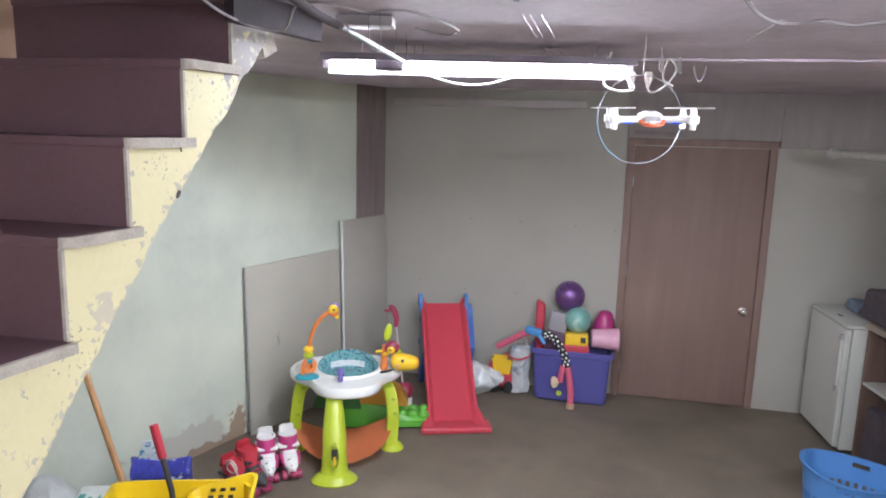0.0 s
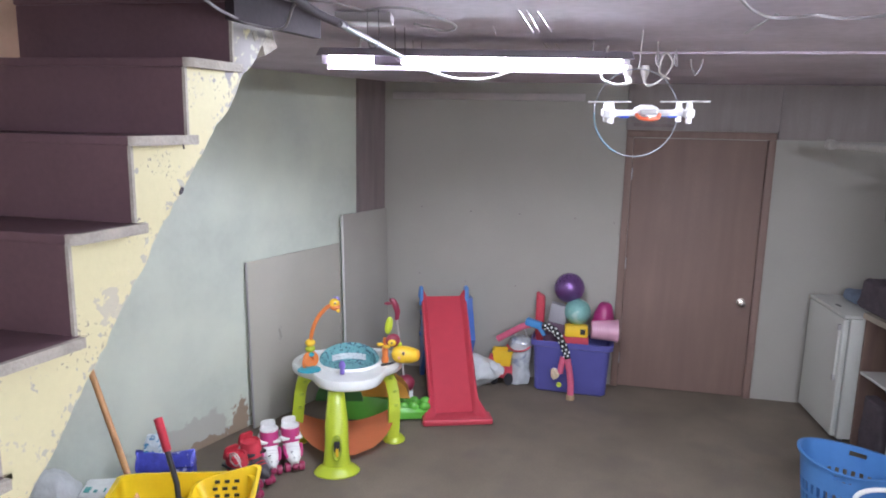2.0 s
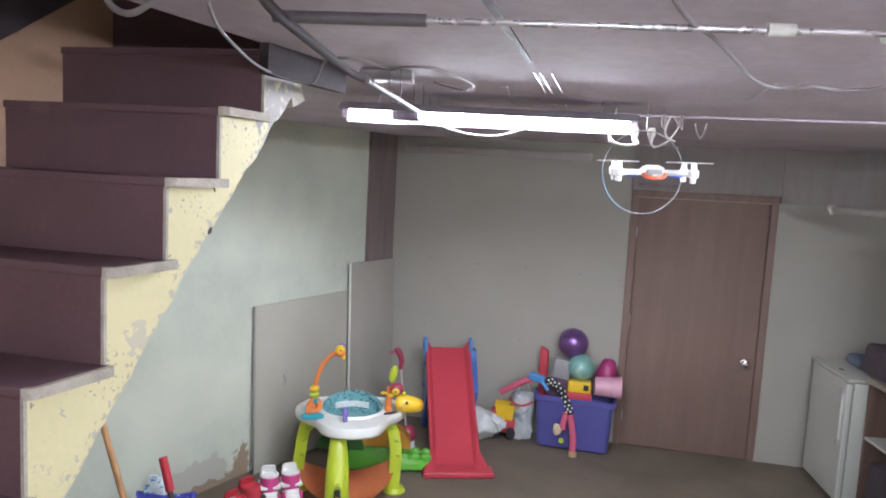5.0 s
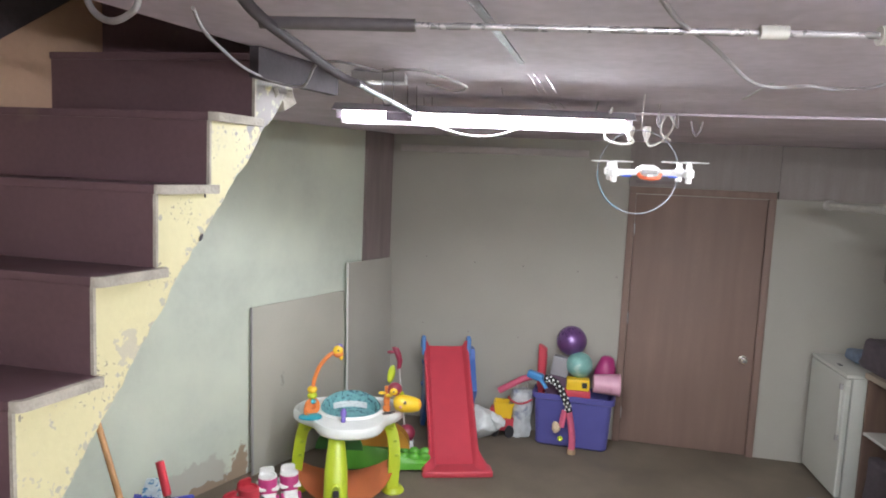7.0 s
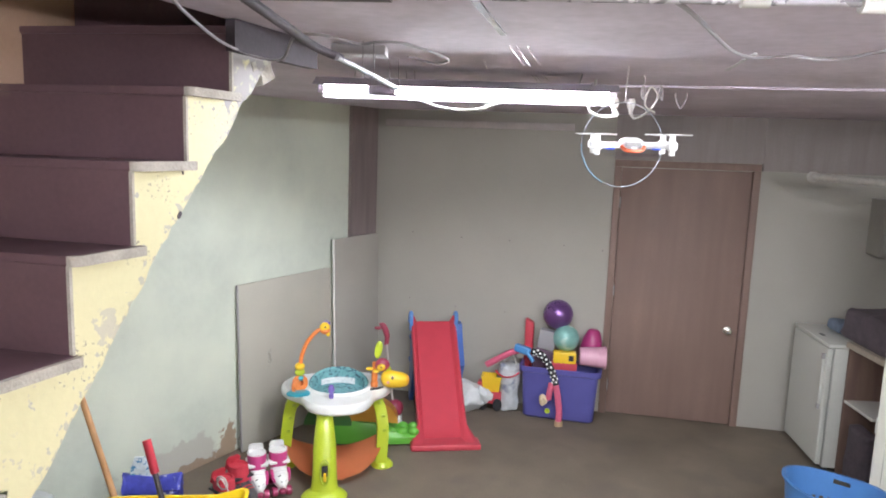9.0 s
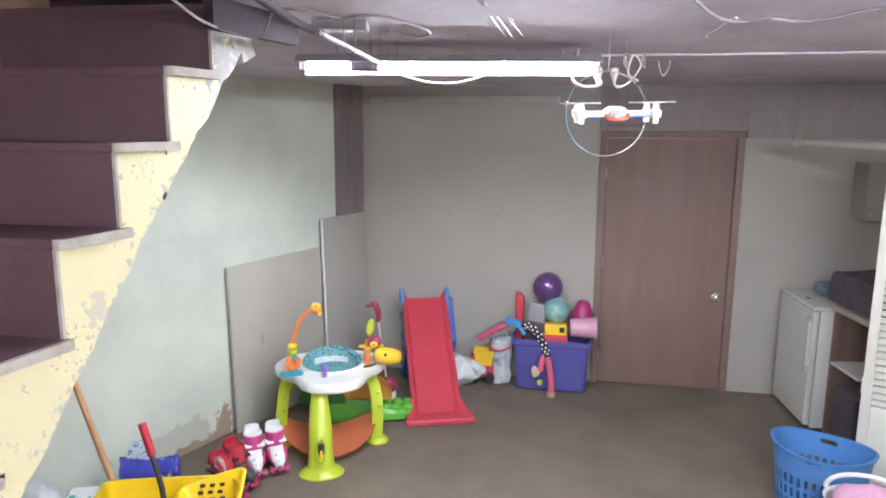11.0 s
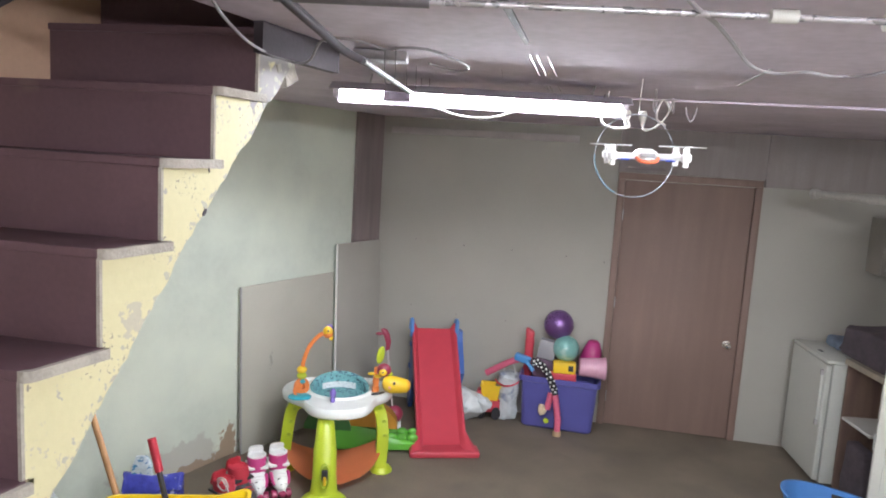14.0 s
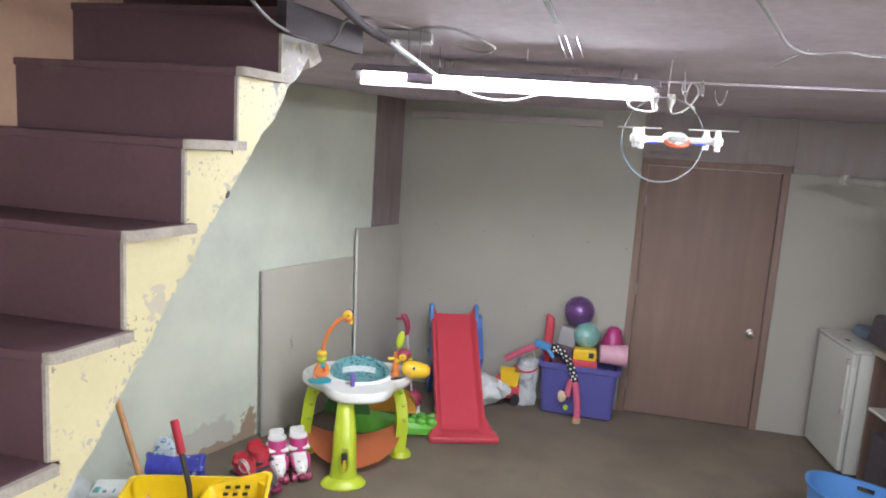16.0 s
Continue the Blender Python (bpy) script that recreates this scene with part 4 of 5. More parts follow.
for sx in (-1, 1):
    bm = B()
    ring = lambda x: [Vector((x, y, z)) for y, z in ((0.70, 0.40), (0.86, 0.62), (0.90, 0.70), (1.00, 0.70), (1.10, 0.0), (1.0, 0.0))]
    loft(bm, [ring(sx * (0.186 if sx > 0 else 0.14)), ring(sx * (0.245 if sx > 0 else 0.175))])
    part("ladder_side", bm, P_BLUE, sl, "blue ladder side", shade=False)
    bm = B()
    pipe(bm, [(sx * 0.186, 0.86, 0.66), (sx * 0.188, 0.86, 0.76), (sx * 0.188, 0.885, 0.795), (sx * 0.188, 0.93, 0.78), (sx * 0.188, 0.985, 0.70)], 0.017, 10)
    part("hand_grip", bm, plastic("grip_blue", (0.10, 0.24, 0.55)), sl, "blue hand grip")
for v, z in ((1.06, 0.16), (1.03, 0.36), (1.0, 0.56)):
    part("rung", box(B(), (-0.186, v - 0.03, z - 0.015), (0.186, v + 0.03, z + 0.015), bevel=0.006), P_BLUE, sl)

# ---- toys along the back wall ----
def crumpled(bm, amount, scale, seed=0.0):
    if len(bm.verts) < 260:
        bmesh.ops.subdivide_edges(bm, edges=list(bm.edges), cuts=2, use_grid_fill=True)
    for v in bm.verts:
        n = noise.noise_vector(v.co * scale + Vector((seed, seed, seed)))
        n2 = noise.noise_vector(v.co * scale * 2.7 + Vector((seed, 3, 1)))
        v.co += n * amount + n2 * amount * 0.45
    return bm


M_BAG = mat("white_bag_film", (0.62, 0.65, 0.66), 0.35, scale=18, vary=0.08, bump=0.25, fine=40, coat=0.2)
bm = ball(B(), (0, 0, 0.14), (0.155, 0.12, 0.15), 36, 24)
crumpled(bm, 0.035, 9)
for v in bm.verts:
    v.co.z = max(0.002, v.co.z)
ob = solid("plastic_bag", bm, M_BAG, "crumpled white plastic bag of things on the floor", "bag")
ob.matrix_basis = pose(-2.02, 3.36, 0, rz=20) @ Matrix.Diagonal((1, 1, 0.88, 1))
bm = B()
crumpled(loft(bm, [ring_pts(Vector((0.10 + 0.09 * q, -0.05, 0.24 - 0.10 * q)), Vector((0, 1, 0)), Vector((0.6, 0, 0.8)), 14, 0.012 + 0.05 * math.sin(2.6 * q), 0.03 + 0.03 * q) for q in (0, 0.25, 0.5, 0.75, 1)]), 0.012, 30)
h = part("bag_handle", bm, M_BAG, ob)

tk = thing("toy_truck", pose(-1.845, 3.50, 0, rz=12) @ Matrix.Diagonal((0.95, 0.9, 1.32, 1)), "yellow and red toy dump truck", "toy truck")
part("chassis", box(B(), (-0.08, -0.06, 0.04), (0.09, 0.06, 0.12), bevel=0.01), P_RED, tk)
bm = B()
loft(bm, [[Vector((x * w, y * 0.065 * w, z)) for x, y in ((-0.085, -1), (0.085, -1), (0.085, 1), (-0.085, 1))] for w, z in ((0.8, 0.12), (1.0, 0.21), (1.06, 0.21), (1.06, 0.22), (0.96, 0.22), (0.74, 0.135))])
part("tipper", bm, P_YELLOW, tk, "yellow tipper body", shade=False)
part("cab", box(B(), (-0.12, -0.055, 0.06), (-0.07, 0.055, 0.18), bevel=0.012), P_RED, tk)
for x in (-0.07, 0.06):
    for y in (-0.065, 0.065):
        part("wheel", lathe(B(), [(0.035, -0.014), (0.04, -0.008), (0.04, 0.008), (0.035, 0.014)], Matrix.Translation((x, y, 0.04)) @ pose(0, 0, 0, 90), 18), P_DARK, tk)

M_JUG = mat("clear_printed_film", (0.50, 0.53, 0.55), 0.2, scale=12, vary=0.25, bump=0.2, fine=30, second=(0.22, 0.25, 0.33), amount=0.55, edge=0.12, spots=9)
jg = thing("block_bag", pose(-1.71, 3.545, 0), "clear printed bag of toy blocks with a red zip", "bag")
part("film", crumpled(lathe(B(), [(0.075, 0.002), (0.088, 0.02), (0.082, 0.08), (0.08, 0.14), (0.083, 0.2), (0.094, 0.26), (0.1, 0.31), (0.1, 0.36), (0.085, 0.39), (0.05, 0.40)], n=40, sy=0.75), 0.022, 14), M_JUG, jg)
part("zip_band", pipe(B(), [(-0.10, -0.055, 0.335), (-0.06, -0.085, 0.315), (0.0, -0.095, 0.305), (0.06, -0.085, 0.32), (0.10, -0.05, 0.345)], 0.008, 8), P_RED, jg, "red zip band")
part("carry_loop", pipe(B(), [(-0.05, 0, 0.39), (-0.03, 0, 0.46), (0.03, 0, 0.47), (0.055, 0, 0.40)], 0.007, 8), M_WCABLE, jg)

M_TOTE = plastic("tote_blue", (0.085, 0.083, 0.29), 0.42)
tote = thing("storage_tub", pose(-1.288, 3.585, 0, rz=7), "dark blue plastic storage tub heaped with toys", "tub")


def rrect(hx, hy, r, z, n=5):
    pts = []
    for cx, cy, a0 in ((hx - r, hy - r, 0), (-hx + r, hy - r, 90), (-hx + r, -hy + r, 180), (hx - r, -hy + r, 270)):
        for k in range(n):
            a = radians(a0 + 90 * k / (n - 1))
            pts.append(Vector((cx + r * math.cos(a), cy + r * math.sin(a), z)))
    return pts


part("body", loft(B(), [rrect(0.27, 0.10, 0.04, 0.002), rrect(0.285, 0.118, 0.045, 0.02), rrect(0.305, 0.132, 0.045, 0.40), rrect(0.297, 0.124, 0.042, 0.40), rrect(0.275, 0.11, 0.04, 0.03)]), M_TOTE, tote)
part("rim", loft(B(), [rrect(0.306, 0.133, 0.045, 0.385), rrect(0.328, 0.143, 0.05, 0.392), rrect(0.328, 0.143, 0.05, 0.432), rrect(0.318, 0.138, 0.048, 0.437), rrect(0.300, 0.126, 0.042, 0.43), rrect(0.300, 0.126, 0.042, 0.39)], closed=True), M_TOTE, tote)
part("contents_base", box(B(), (-0.285, -0.115, 0.30), (0.285, 0.115, 0.36), bevel=0.01), P_DARK, tote)
T = tote.matrix_basis
solid("play_ball", ball(B(), (-1.342, 3.62, 0.845), 0.122, 32, 20), mat("pearl_purple", (0.17, 0.08, 0.25), 0.28, 0.55, scale=3, vary=0.1, bump=0.0, coat=0.5), "shiny purple play ball on the heaped tub", "ball", group="play balls")
solid("play_ball", ball(B(), (-1.257, 3.57, 0.668), 0.105, 32, 20), mat("pearl_mint", (0.20, 0.42, 0.38), 0.4, 0.1, scale=5, vary=0.2, bump=0.02, second=(0.36, 0.52, 0.47), amount=0.55, edge=0.1, coat=0.3), "mint green swirled play ball in the tub", "ball", group="play balls")
bx = thing("grey_toy_case", T @ pose(-0.16, 0.0, 0.36, 0, 8, 0), "grey and dark plum toy case upright in the tub", "toy")
part("case", box(B(), (-0.075, -0.05, 0.0), (0.075, 0.05, 0.20), bevel=0.012), plastic("dark_plum", (0.11, 0.06, 0.10)), bx)
part("lid", box(B(), (-0.07, -0.045, 0.201), (0.07, 0.045, 0.36), bevel=0.015), plastic("case_grey", (0.30, 0.29, 0.31)), bx, "pale grey lid")
rb = box(B(), (-0.035, -0.04, 0.0), (0.035, 0.04, 0.43), bevel=0.02, seg=3)
for v in rb.verts:
    if v.co.z > 0.35:
        v.co.z -= 0.55 * (v.co.x + 0.035)
bar = solid("red_foam_bar", rb, P_RED, "red padded bar standing in the tub", "toy")
bar.matrix_basis = T @ pose(-0.278, 0.07, 0.36, 0, 0, 0)
ck = thing("toy_digger", T @ pose(0.03, -0.09, 0.425, 0, 0, 6), "yellow and red toy vehicle in the tub", "toy")
part("body", box(B(), (-0.09, -0.04, 0.06), (0.09, 0.05, 0.15), bevel=0.012), P_YELLOW, ck)
part("base", box(B(), (-0.10, -0.045, 0.0), (0.10, 0.05, 0.06), bevel=0.01), P_RED, ck)
part("window", box(B(), (0.03, -0.043, 0.085), (0.07, -0.036, 0.13), bevel=0.002), P_DARK, ck)
M_PINK = plastic("pale_pink", (0.62, 0.34, 0.44))
cup = thing("pink_bucket", T @ pose(0.245, -0.06, 0.455, 0, 90, 8), "pale pink toy bucket lying on the tub", "bucket")
part("pail", lathe(B(), [(0.066, -0.10), (0.07, -0.10), (0.085, 0.09), (0.092, 0.092), (0.092, 0.105), (0.080, 0.105), (0.066, -0.09)], Matrix.Translation((-0.09, 0, 0)), 26), M_PINK, cup)
part("band", lathe(B(), [(0.079, 0.02), (0.082, 0.03), (0.0835, 0.05), (0.081, 0.055)], Matrix.Translation((-0.09, 0, 0)), 26), M_PINK, cup)
cone = solid("magenta_cone", lathe(B(), [(0.095, 0), (0.095, 0.02), (0.075, 0.12), (0.05, 0.19), (0.03, 0.205)], n=24), plastic("magenta", (0.35, 0.03, 0.15)), "magenta plastic cone upside down in the tub", "toy")
cone.matrix_basis = T @ pose(0.225, 0.05, 0.54, 0, 6, 0)

# padded toy arch draped over the tub
M_FOAM = mat("pink_foam", (0.58, 0.11, 0.19), 0.7, scale=30, vary=0.08, bump=0.03)
M_DOT = mat("black_sleeve", (0.02, 0.02, 0.022), 0.8, scale=30, vary=0.2)
arch = thing("toy_bar", Matrix(), "padded pink toy bar with a spotted sleeve over the tub", "toy")
part("arm", pipe(B(), [(-1.87, 3.42, 0.40), (-1.78, 3.42, 0.46), (-1.68, 3.42, 0.525), (-1.61, 3.42, 0.555)], 0.026, 12), M_FOAM, arch)
line = [Vector(p) for p in ((-1.50, 3.42, 0.565), (-1.43, 3.42, 0.55), (-1.36, 3.415, 0.485), (-1.31, 3.41, 0.39), (-1.285, 3.40, 0.32))]
part("spotted_sleeve", pipe(B(), line, 0.026, 12), M_DOT, arch, "black sleeve with white spots")
sm = smooth_line(line, 3)
for i in range(1, len(sm) - 1):
    d = (sm[i + 1] - sm[i - 1]).normalized()
    out = Vector((0.45, -0.85, 0.25))
    out = (out - d * out.dot(d)).normalized()
    sd = d.cross(out)
    for a in (-0.75, 0.75):
        w = (out * math.cos(a + 0.75 * (i % 2)) + sd * math.sin(a + 0.75 * (i % 2)))
        part("spot", ball(B(), sm[i] + w * 0.0215, 0.0105, 10, 6), P_WHITE, arch)
part("leg", pipe(B(), [(-1.285, 3.40, 0.32), (-1.262, 3.39, 0.22), (-1.245, 3.38, 0.12), (-1.242, 3.37, 0.035)], 0.026, 12), M_FOAM, arch)
part("joint", box(B(), (-0.075, -0.03, -0.032), (0.06, 0.03, 0.03), Matrix.Translation((-1.565, 3.41, 0.572)) @ pose(0, 0, 0, 0, 12, 0), 0.02, 3), plastic("joint_blue", (0.06, 0.24, 0.52)), arch, "blue plastic joint")
part("joint_fork", pipe(B(), [(-1.54, 3.40, 0.56), (-1.50, 3.385, 0.525), (-1.475, 3.38, 0.49)], 0.017, 10, False), plastic("joint_blue", (0.06, 0.24, 0.52)), arch, "blue plastic joint")
part("short_arm", pipe(B(), [(-1.32, 3.40, 0.33), (-1.33, 3.385, 0.25), (-1.335, 3.38, 0.20)], 0.024, 10), M_FOAM, arch)
part("dangling_toy", crumpled(ball(B(), (-1.375, 3.37, 0.19), (0.035, 0.02, 0.05), 14, 10), 0.01, 30), mat("toy_cloth", (0.60, 0.48, 0.33), 0.9, scale=30, vary=0.2), arch)
part("dangling_ring", lathe(B(), [(0.018, -0.005), (0.022, 0), (0.018, 0.005), (0.011, 0.0)], Matrix.Translation((-1.335, 3.36, 0.11)) @ pose(0, 0, 0, 80), 16), P_LIME, arch)
part("foot_cap", lathe(B(), [(0.034, 0.001), (0.034, 0.03), (0.03, 0.04)], Matrix.Translation((-1.242, 3.37, 0)), 16), mat("tan_cap", (0.40, 0.28, 0.16), 0.7), arch)

# ---- roller skates ----
def skate(m, shell, cuff, lining, wheel, label):
    s = thing("roller_skate", m @ Matrix.Diagonal((1.0, 1.12, 0.84, 1)), label, "roller skate", "roller skates by the wall")
    boot = B()
    rings = []
    for z, x0, x1, w in ((0.075, -0.10, 0.135, 0.040), (0.10, -0.105, 0.145, 0.046), (0.135, -0.105, 0.125, 0.046), (0.165, -0.10, 0.06, 0.044), (0.20, -0.095, 0.025, 0.043)):
        c, r = (x0 + x1) / 2, (x1 - x0) / 2
        rings.append(ring_pts(Vector((c, 0, z)), Vector((1, 0, 0)), Vector((0, 1, 0)), 20, r, w))
    part("boot", loft(boot, rings), shell, s, "moulded boot shell")
    rings = [ring_pts(Vector((c, 0, z)), Vector((1, 0, 0.12)).normalized(), Vector((0, 1, 0)), 20, r, w) for z, c, r, w in
             ((0.165, -0.035, 0.072, 0.050), (0.215, -0.037, 0.070, 0.051), (0.27, -0.045, 0.068, 0.052), (0.285, -0.047, 0.064, 0.048), (0.24, -0.045, 0.055, 0.040))]
    part("cuff", loft(B(), rings), cuff, s, "padded ankle cuff")
    back = [pose(-0.098, 0, 0.285, 0, -76, 0) @ p for z in (-0.006, 0.006) for p in [Vector((q.x, q.y, z)) for q in rrect(0.052, 0.040, 0.022, 0)]]
    part("tongue", loft(B(), [back[:20], back[20:]]), lining, s, "raised padded ankle back")
    part("collar", lathe(B(), [(0.062, 0.0), (0.066, 0.012), (0.054, 0.018), (0.048, 0.004)], Matrix.Translation((-0.045, 0, 0.277)), 20, sy=0.78), lining, s)
    part("strap", box(B(), (-0.105, -0.056, 0.205), (0.03, 0.056, 0.225), bevel=0.006), P_DARK if shell is not P_WHITE else P_WHITE, s)
    part("buckle", lathe(B(), [(0.014, 0), (0.012, 0.008)], Matrix.Translation((0.0, -0.054, 0.215)) @ pose(0, 0, 0, 90), 12), M_CHROME if shell is not P_WHITE else P_WHITE, s)
    part("chassis", box(B(), (-0.10, -0.022, 0.045), (0.12, 0.022, 0.076), bevel=0.006), P_FRAME if shell is P_GREYS else shell, s)
    for x in (-0.075, 0.095):
        for y in (-0.038, 0.038):
            w = part("wheel", lathe(B(), [(0.024, -0.017), (0.033, -0.012), (0.034, 0), (0.033, 0.012), (0.024, 0.017)], Matrix.Translation((x, y, 0.034)) @ pose(0, 0, 0, 90), 20), wheel, s)
            part("hub", lathe(B(), [(0.012, -0.019), (0.012, 0.019)], Matrix.Translation((x, y, 0.034)) @ pose(0, 0, 0, 90), 10), M_WCABLE, w)
    part("toe_stop", lathe(B(), [(0.018, 0), (0.022, 0.02), (0.016, 0.03)], Matrix.Translation((0.135, 0, 0.04)), 12), wheel, s)
    for sy in (-1, 1):
        wing = [Vector((0.02 + 0.075 * q, sy * (0.047 - 0.012 * q * q), 0.165 - 0.06 * q)) for q in (0, 0.33, 0.66, 1)]
        part("side_stripe", pipe(B(), wing, 0.010, 8), cuff if shell is P_WHITE else P_FRAME, s)
    for q in range(3):
        part("toe_vent", box(B(), (-0.0035, -0.016, -0.003), (0.0035, 0.016, 0.003), Matrix.Translation((0.088 + 0.018 * q, 0.006 * (q - 1), 0.148 - 0.013 * q)) @ pose(0, 0, 0, 0, 38, 25), 0.001), P_GREYS, s)
    for q in range(3):
        part("lace", pipe(B(), [(0.03 + 0.02 * q, -0.03, 0.172 - 0.012 * q), (0.034 + 0.02 * q, 0, 0.182 - 0.012 * q), (0.03 + 0.02 * q, 0.03, 0.172 - 0.012 * q)], 0.004, 6), lining, s)
    for k in range(3):
        part("vent", box(B(), (0.01 + 0.035 * k, -0.048, 0.10), (0.03 + 0.035 * k, -0.040, 0.113), pose(0, 0, 0, 0, -20, 0), 0.002), P_DARK, s)
    return s


P_PINKS = plastic("skate_magenta", (0.50, 0.05, 0.20))
P_GREYS = plastic("skate_grey", (0.055, 0.05, 0.055))
P_FRAME = plastic("skate_frame_grey", (0.30, 0.29, 0.30))
P_REDS = mat("red_lining", (0.46, 0.03, 0.05), 0.75, scale=20, vary=0.1, bump=0.03)
P_WHEEL = plastic("skate_wheel", (0.30, 0.03, 0.09))
M_PAD = mat("white_padding", (0.72, 0.72, 0.71), 0.8, scale=20, vary=0.06)
skate(pose(-2.655, 1.60, 0, rz=-46), P_WHITE, P_PINKS, M_PAD, P_WHEEL, "magenta and white roller skate beside the boards")
skate(pose(-2.745, 1.50, 0, rz=-48), P_WHITE, P_PINKS, M_PAD, P_WHEEL, "magenta and white roller skate against its pair")
skate(pose(-2.735, 1.335, 0, rz=-20), P_GREYS, P_REDS, P_REDS, P_WHEEL, "red and black roller skate by the plaster wall")
skate(pose(-2.70, 1.165, 0, rz=-16), P_GREYS, P_REDS, P_REDS, P_WHEEL, "red and black roller skate with white laces")
run("skate_lace", [(-2.75, 1.13, 0.245), (-2.72, 1.10, 0.285), (-2.67, 1.085, 0.30), (-2.64, 1.08, 0.26), (-2.68, 1.09, 0.225), (-2.72, 1.095, 0.25), (-2.675, 1.075, 0.295), (-2.62, 1.07, 0.22), (-2.59, 1.06, 0.12)], 0.0045, M_WCABLE, "loose white lace over the skate", "lace")

# ---- mop bucket ----
P_BUCKET = plastic("bucket_yellow", (0.80, 0.56, 0.012), 0.4)
mb = thing("mop_bucket", pose(-2.40, 0.42, 0, rz=30), "yellow mop bucket with a wringer and red-gripped lever", "mop bucket")
rings = [rrect(0.20, 0.15, 0.08, 0.07), rrect(0.22, 0.165, 0.09, 0.09), rrect(0.275, 0.20, 0.11, 0.44), rrect(0.287, 0.212, 0.12, 0.45), rrect(0.287, 0.212, 0.12, 0.462), rrect(0.270, 0.196, 0.11, 0.462), rrect(0.215, 0.16, 0.085, 0.10)]
bm = loft(B(), rings)
for v in bm.verts:
    if v.co.z > 0.085:
        v.co.x = v.co.x * 1.08 - 0.022 * min(1, v.co.z / 0.4)
    if v.co.z > 0.4:
        v.co.z += 0.06 * max(0, -v.co.x / 0.28) * (1 - (v.co.y / 0.25) ** 2)
part("pail", bm, P_BUCKET, mb)
for x in (-0.17, 0.17):
    for y in (-0.12, 0.12):
        part("castor", lathe(B(), [(0.022, -0.012), (0.03, 0), (0.022, 0.012)], Matrix.Translation((x, y, 0.03)) @ pose(0, 0, 0, 90), 14), P_DARK, mb)
        part("castor_stem", pipe(B(), [(x, y, 0.03), (x, y, 0.085)], 0.008, 8, False), M_STEEL, mb)
wr = B()
rows = [rrect(0.10, 0.135, 0.03, 0.36), rrect(0.155, 0.185, 0.04, 0.62), rrect(0.162, 0.192, 0.04, 0.632), rrect(0.162, 0.192, 0.04, 0.642), rrect(0.146, 0.176, 0.035, 0.642), rrect(0.092, 0.125, 0.028, 0.38)]
bm = loft(wr, rows)
for v in bm.verts:
    v.co += Vector((0.14, 0, 0))
    v.co.z = 0.295 + (v.co.z - 0.36) * 0.66
    if v.co.z > 0.46:
        v.co.z -= 0.08 * max(0, (0.14 - v.co.x) / 0.16) - 0.02
wring = part("wringer", bm, P_BUCKET, mb, "yellow wringer basket")
for i in range(3):
    for j in range(4):
        z = 0.345 + 0.031 * j
        x = 0.085 + 0.045 * i + 0.01 * (j % 2)
        yy = 0.116 + (z - 0.30) / 0.17 * 0.05
        part("drain_hole", box(B(), (x - 0.012, yy - 0.0035, z - 0.008), (x + 0.012, yy + 0.006, z + 0.007), bevel=0.003), P_DARK, wring)
part("lever", pipe(B(), [(-0.03, -0.056, 0.44), (-0.042, -0.041, 0.55), (-0.085, -0.006, 0.70)], 0.0125, 10, False), P_DARK, mb, "dark metal lever")
part("lever_collar", lathe(B(), [(0.024, 0), (0.026, 0.02), (0.018, 0.035)], Matrix.Translation((-0.03, -0.056, 0.445)), 14), P_DARK, mb)
part("grip", pipe(B(), [(-0.082, -0.008, 0.69), (-0.122, 0.022, 0.832)], 0.0185, 14, False), mat("red_rubber", (0.45, 0.025, 0.045), 0.55), mb, "red rubber grip")
run("mop", [(-2.55, 0.33, 0.10), (-2.64, 0.385, 0.30), (-3.215, 0.60, 1.02), (-3.415, 0.68, 1.28)], 0.0155, grained("mop_handle_wood", (0.42, 0.22, 0.09), (0.55, 0.30, 0.13), 0.5), "bare wooden mop handle leaning from the bucket", "mop", 10, False)

# ---- bags by the plaster wall ----
M_BLUEBAG = mat("blue_packet", (0.045, 0.055, 0.33), 0.35, scale=14, vary=0.45, bump=0.25, fine=30, second=(0.40, 0.42, 0.60), amount=0.62, edge=0.02, spots=20, coat=0.2)
M_CYAN = mat("cyan_packet", (0.07, 0.36, 0.58), 0.4, scale=14, vary=0.1, bump=0.08, second=(0.55, 0.66, 0.72), amount=0.63, edge=0.02, spots=24)
bag = thing("cat_litter_bag", pose(-2.955, 0.86, 0, rz=28) @ Matrix.Diagonal((0.8, 1, 1.12, 1)), "creased blue packet with a cyan foot, open at the top", "bag")
part("sack", crumpled(loft(B(), [rrect(0.18, 0.07, 0.04, 0.19), rrect(0.185, 0.075, 0.04, 0.22), rrect(0.19, 0.06, 0.03, 0.27), rrect(0.185, 0.025, 0.012, 0.315), rrect(0.18, 0.01, 0.005, 0.325)]), 0.022, 18), M_BLUEBAG, bag)
part("foot", crumpled(loft(B(), [rrect(0.165, 0.07, 0.04, 0.002), rrect(0.185, 0.08, 0.04, 0.03), rrect(0.182, 0.073, 0.04, 0.20)]), 0.006, 14), M_CYAN, bag, "cyan lower half")
part("torn_flap", crumpled(loft(B(), [rrect(0.07, 0.022, 0.01, 0.29), rrect(0.065, 0.014, 0.006, 0.36), rrect(0.035, 0.008, 0.003, 0.41)]), 0.014, 16, 3), mat("packet_lining", (0.62, 0.70, 0.74), 0.5, scale=20, vary=0.2, second=(0.06, 0.25, 0.45), amount=0.55, edge=0.05), bag).location = (-0.07, 0, 0)
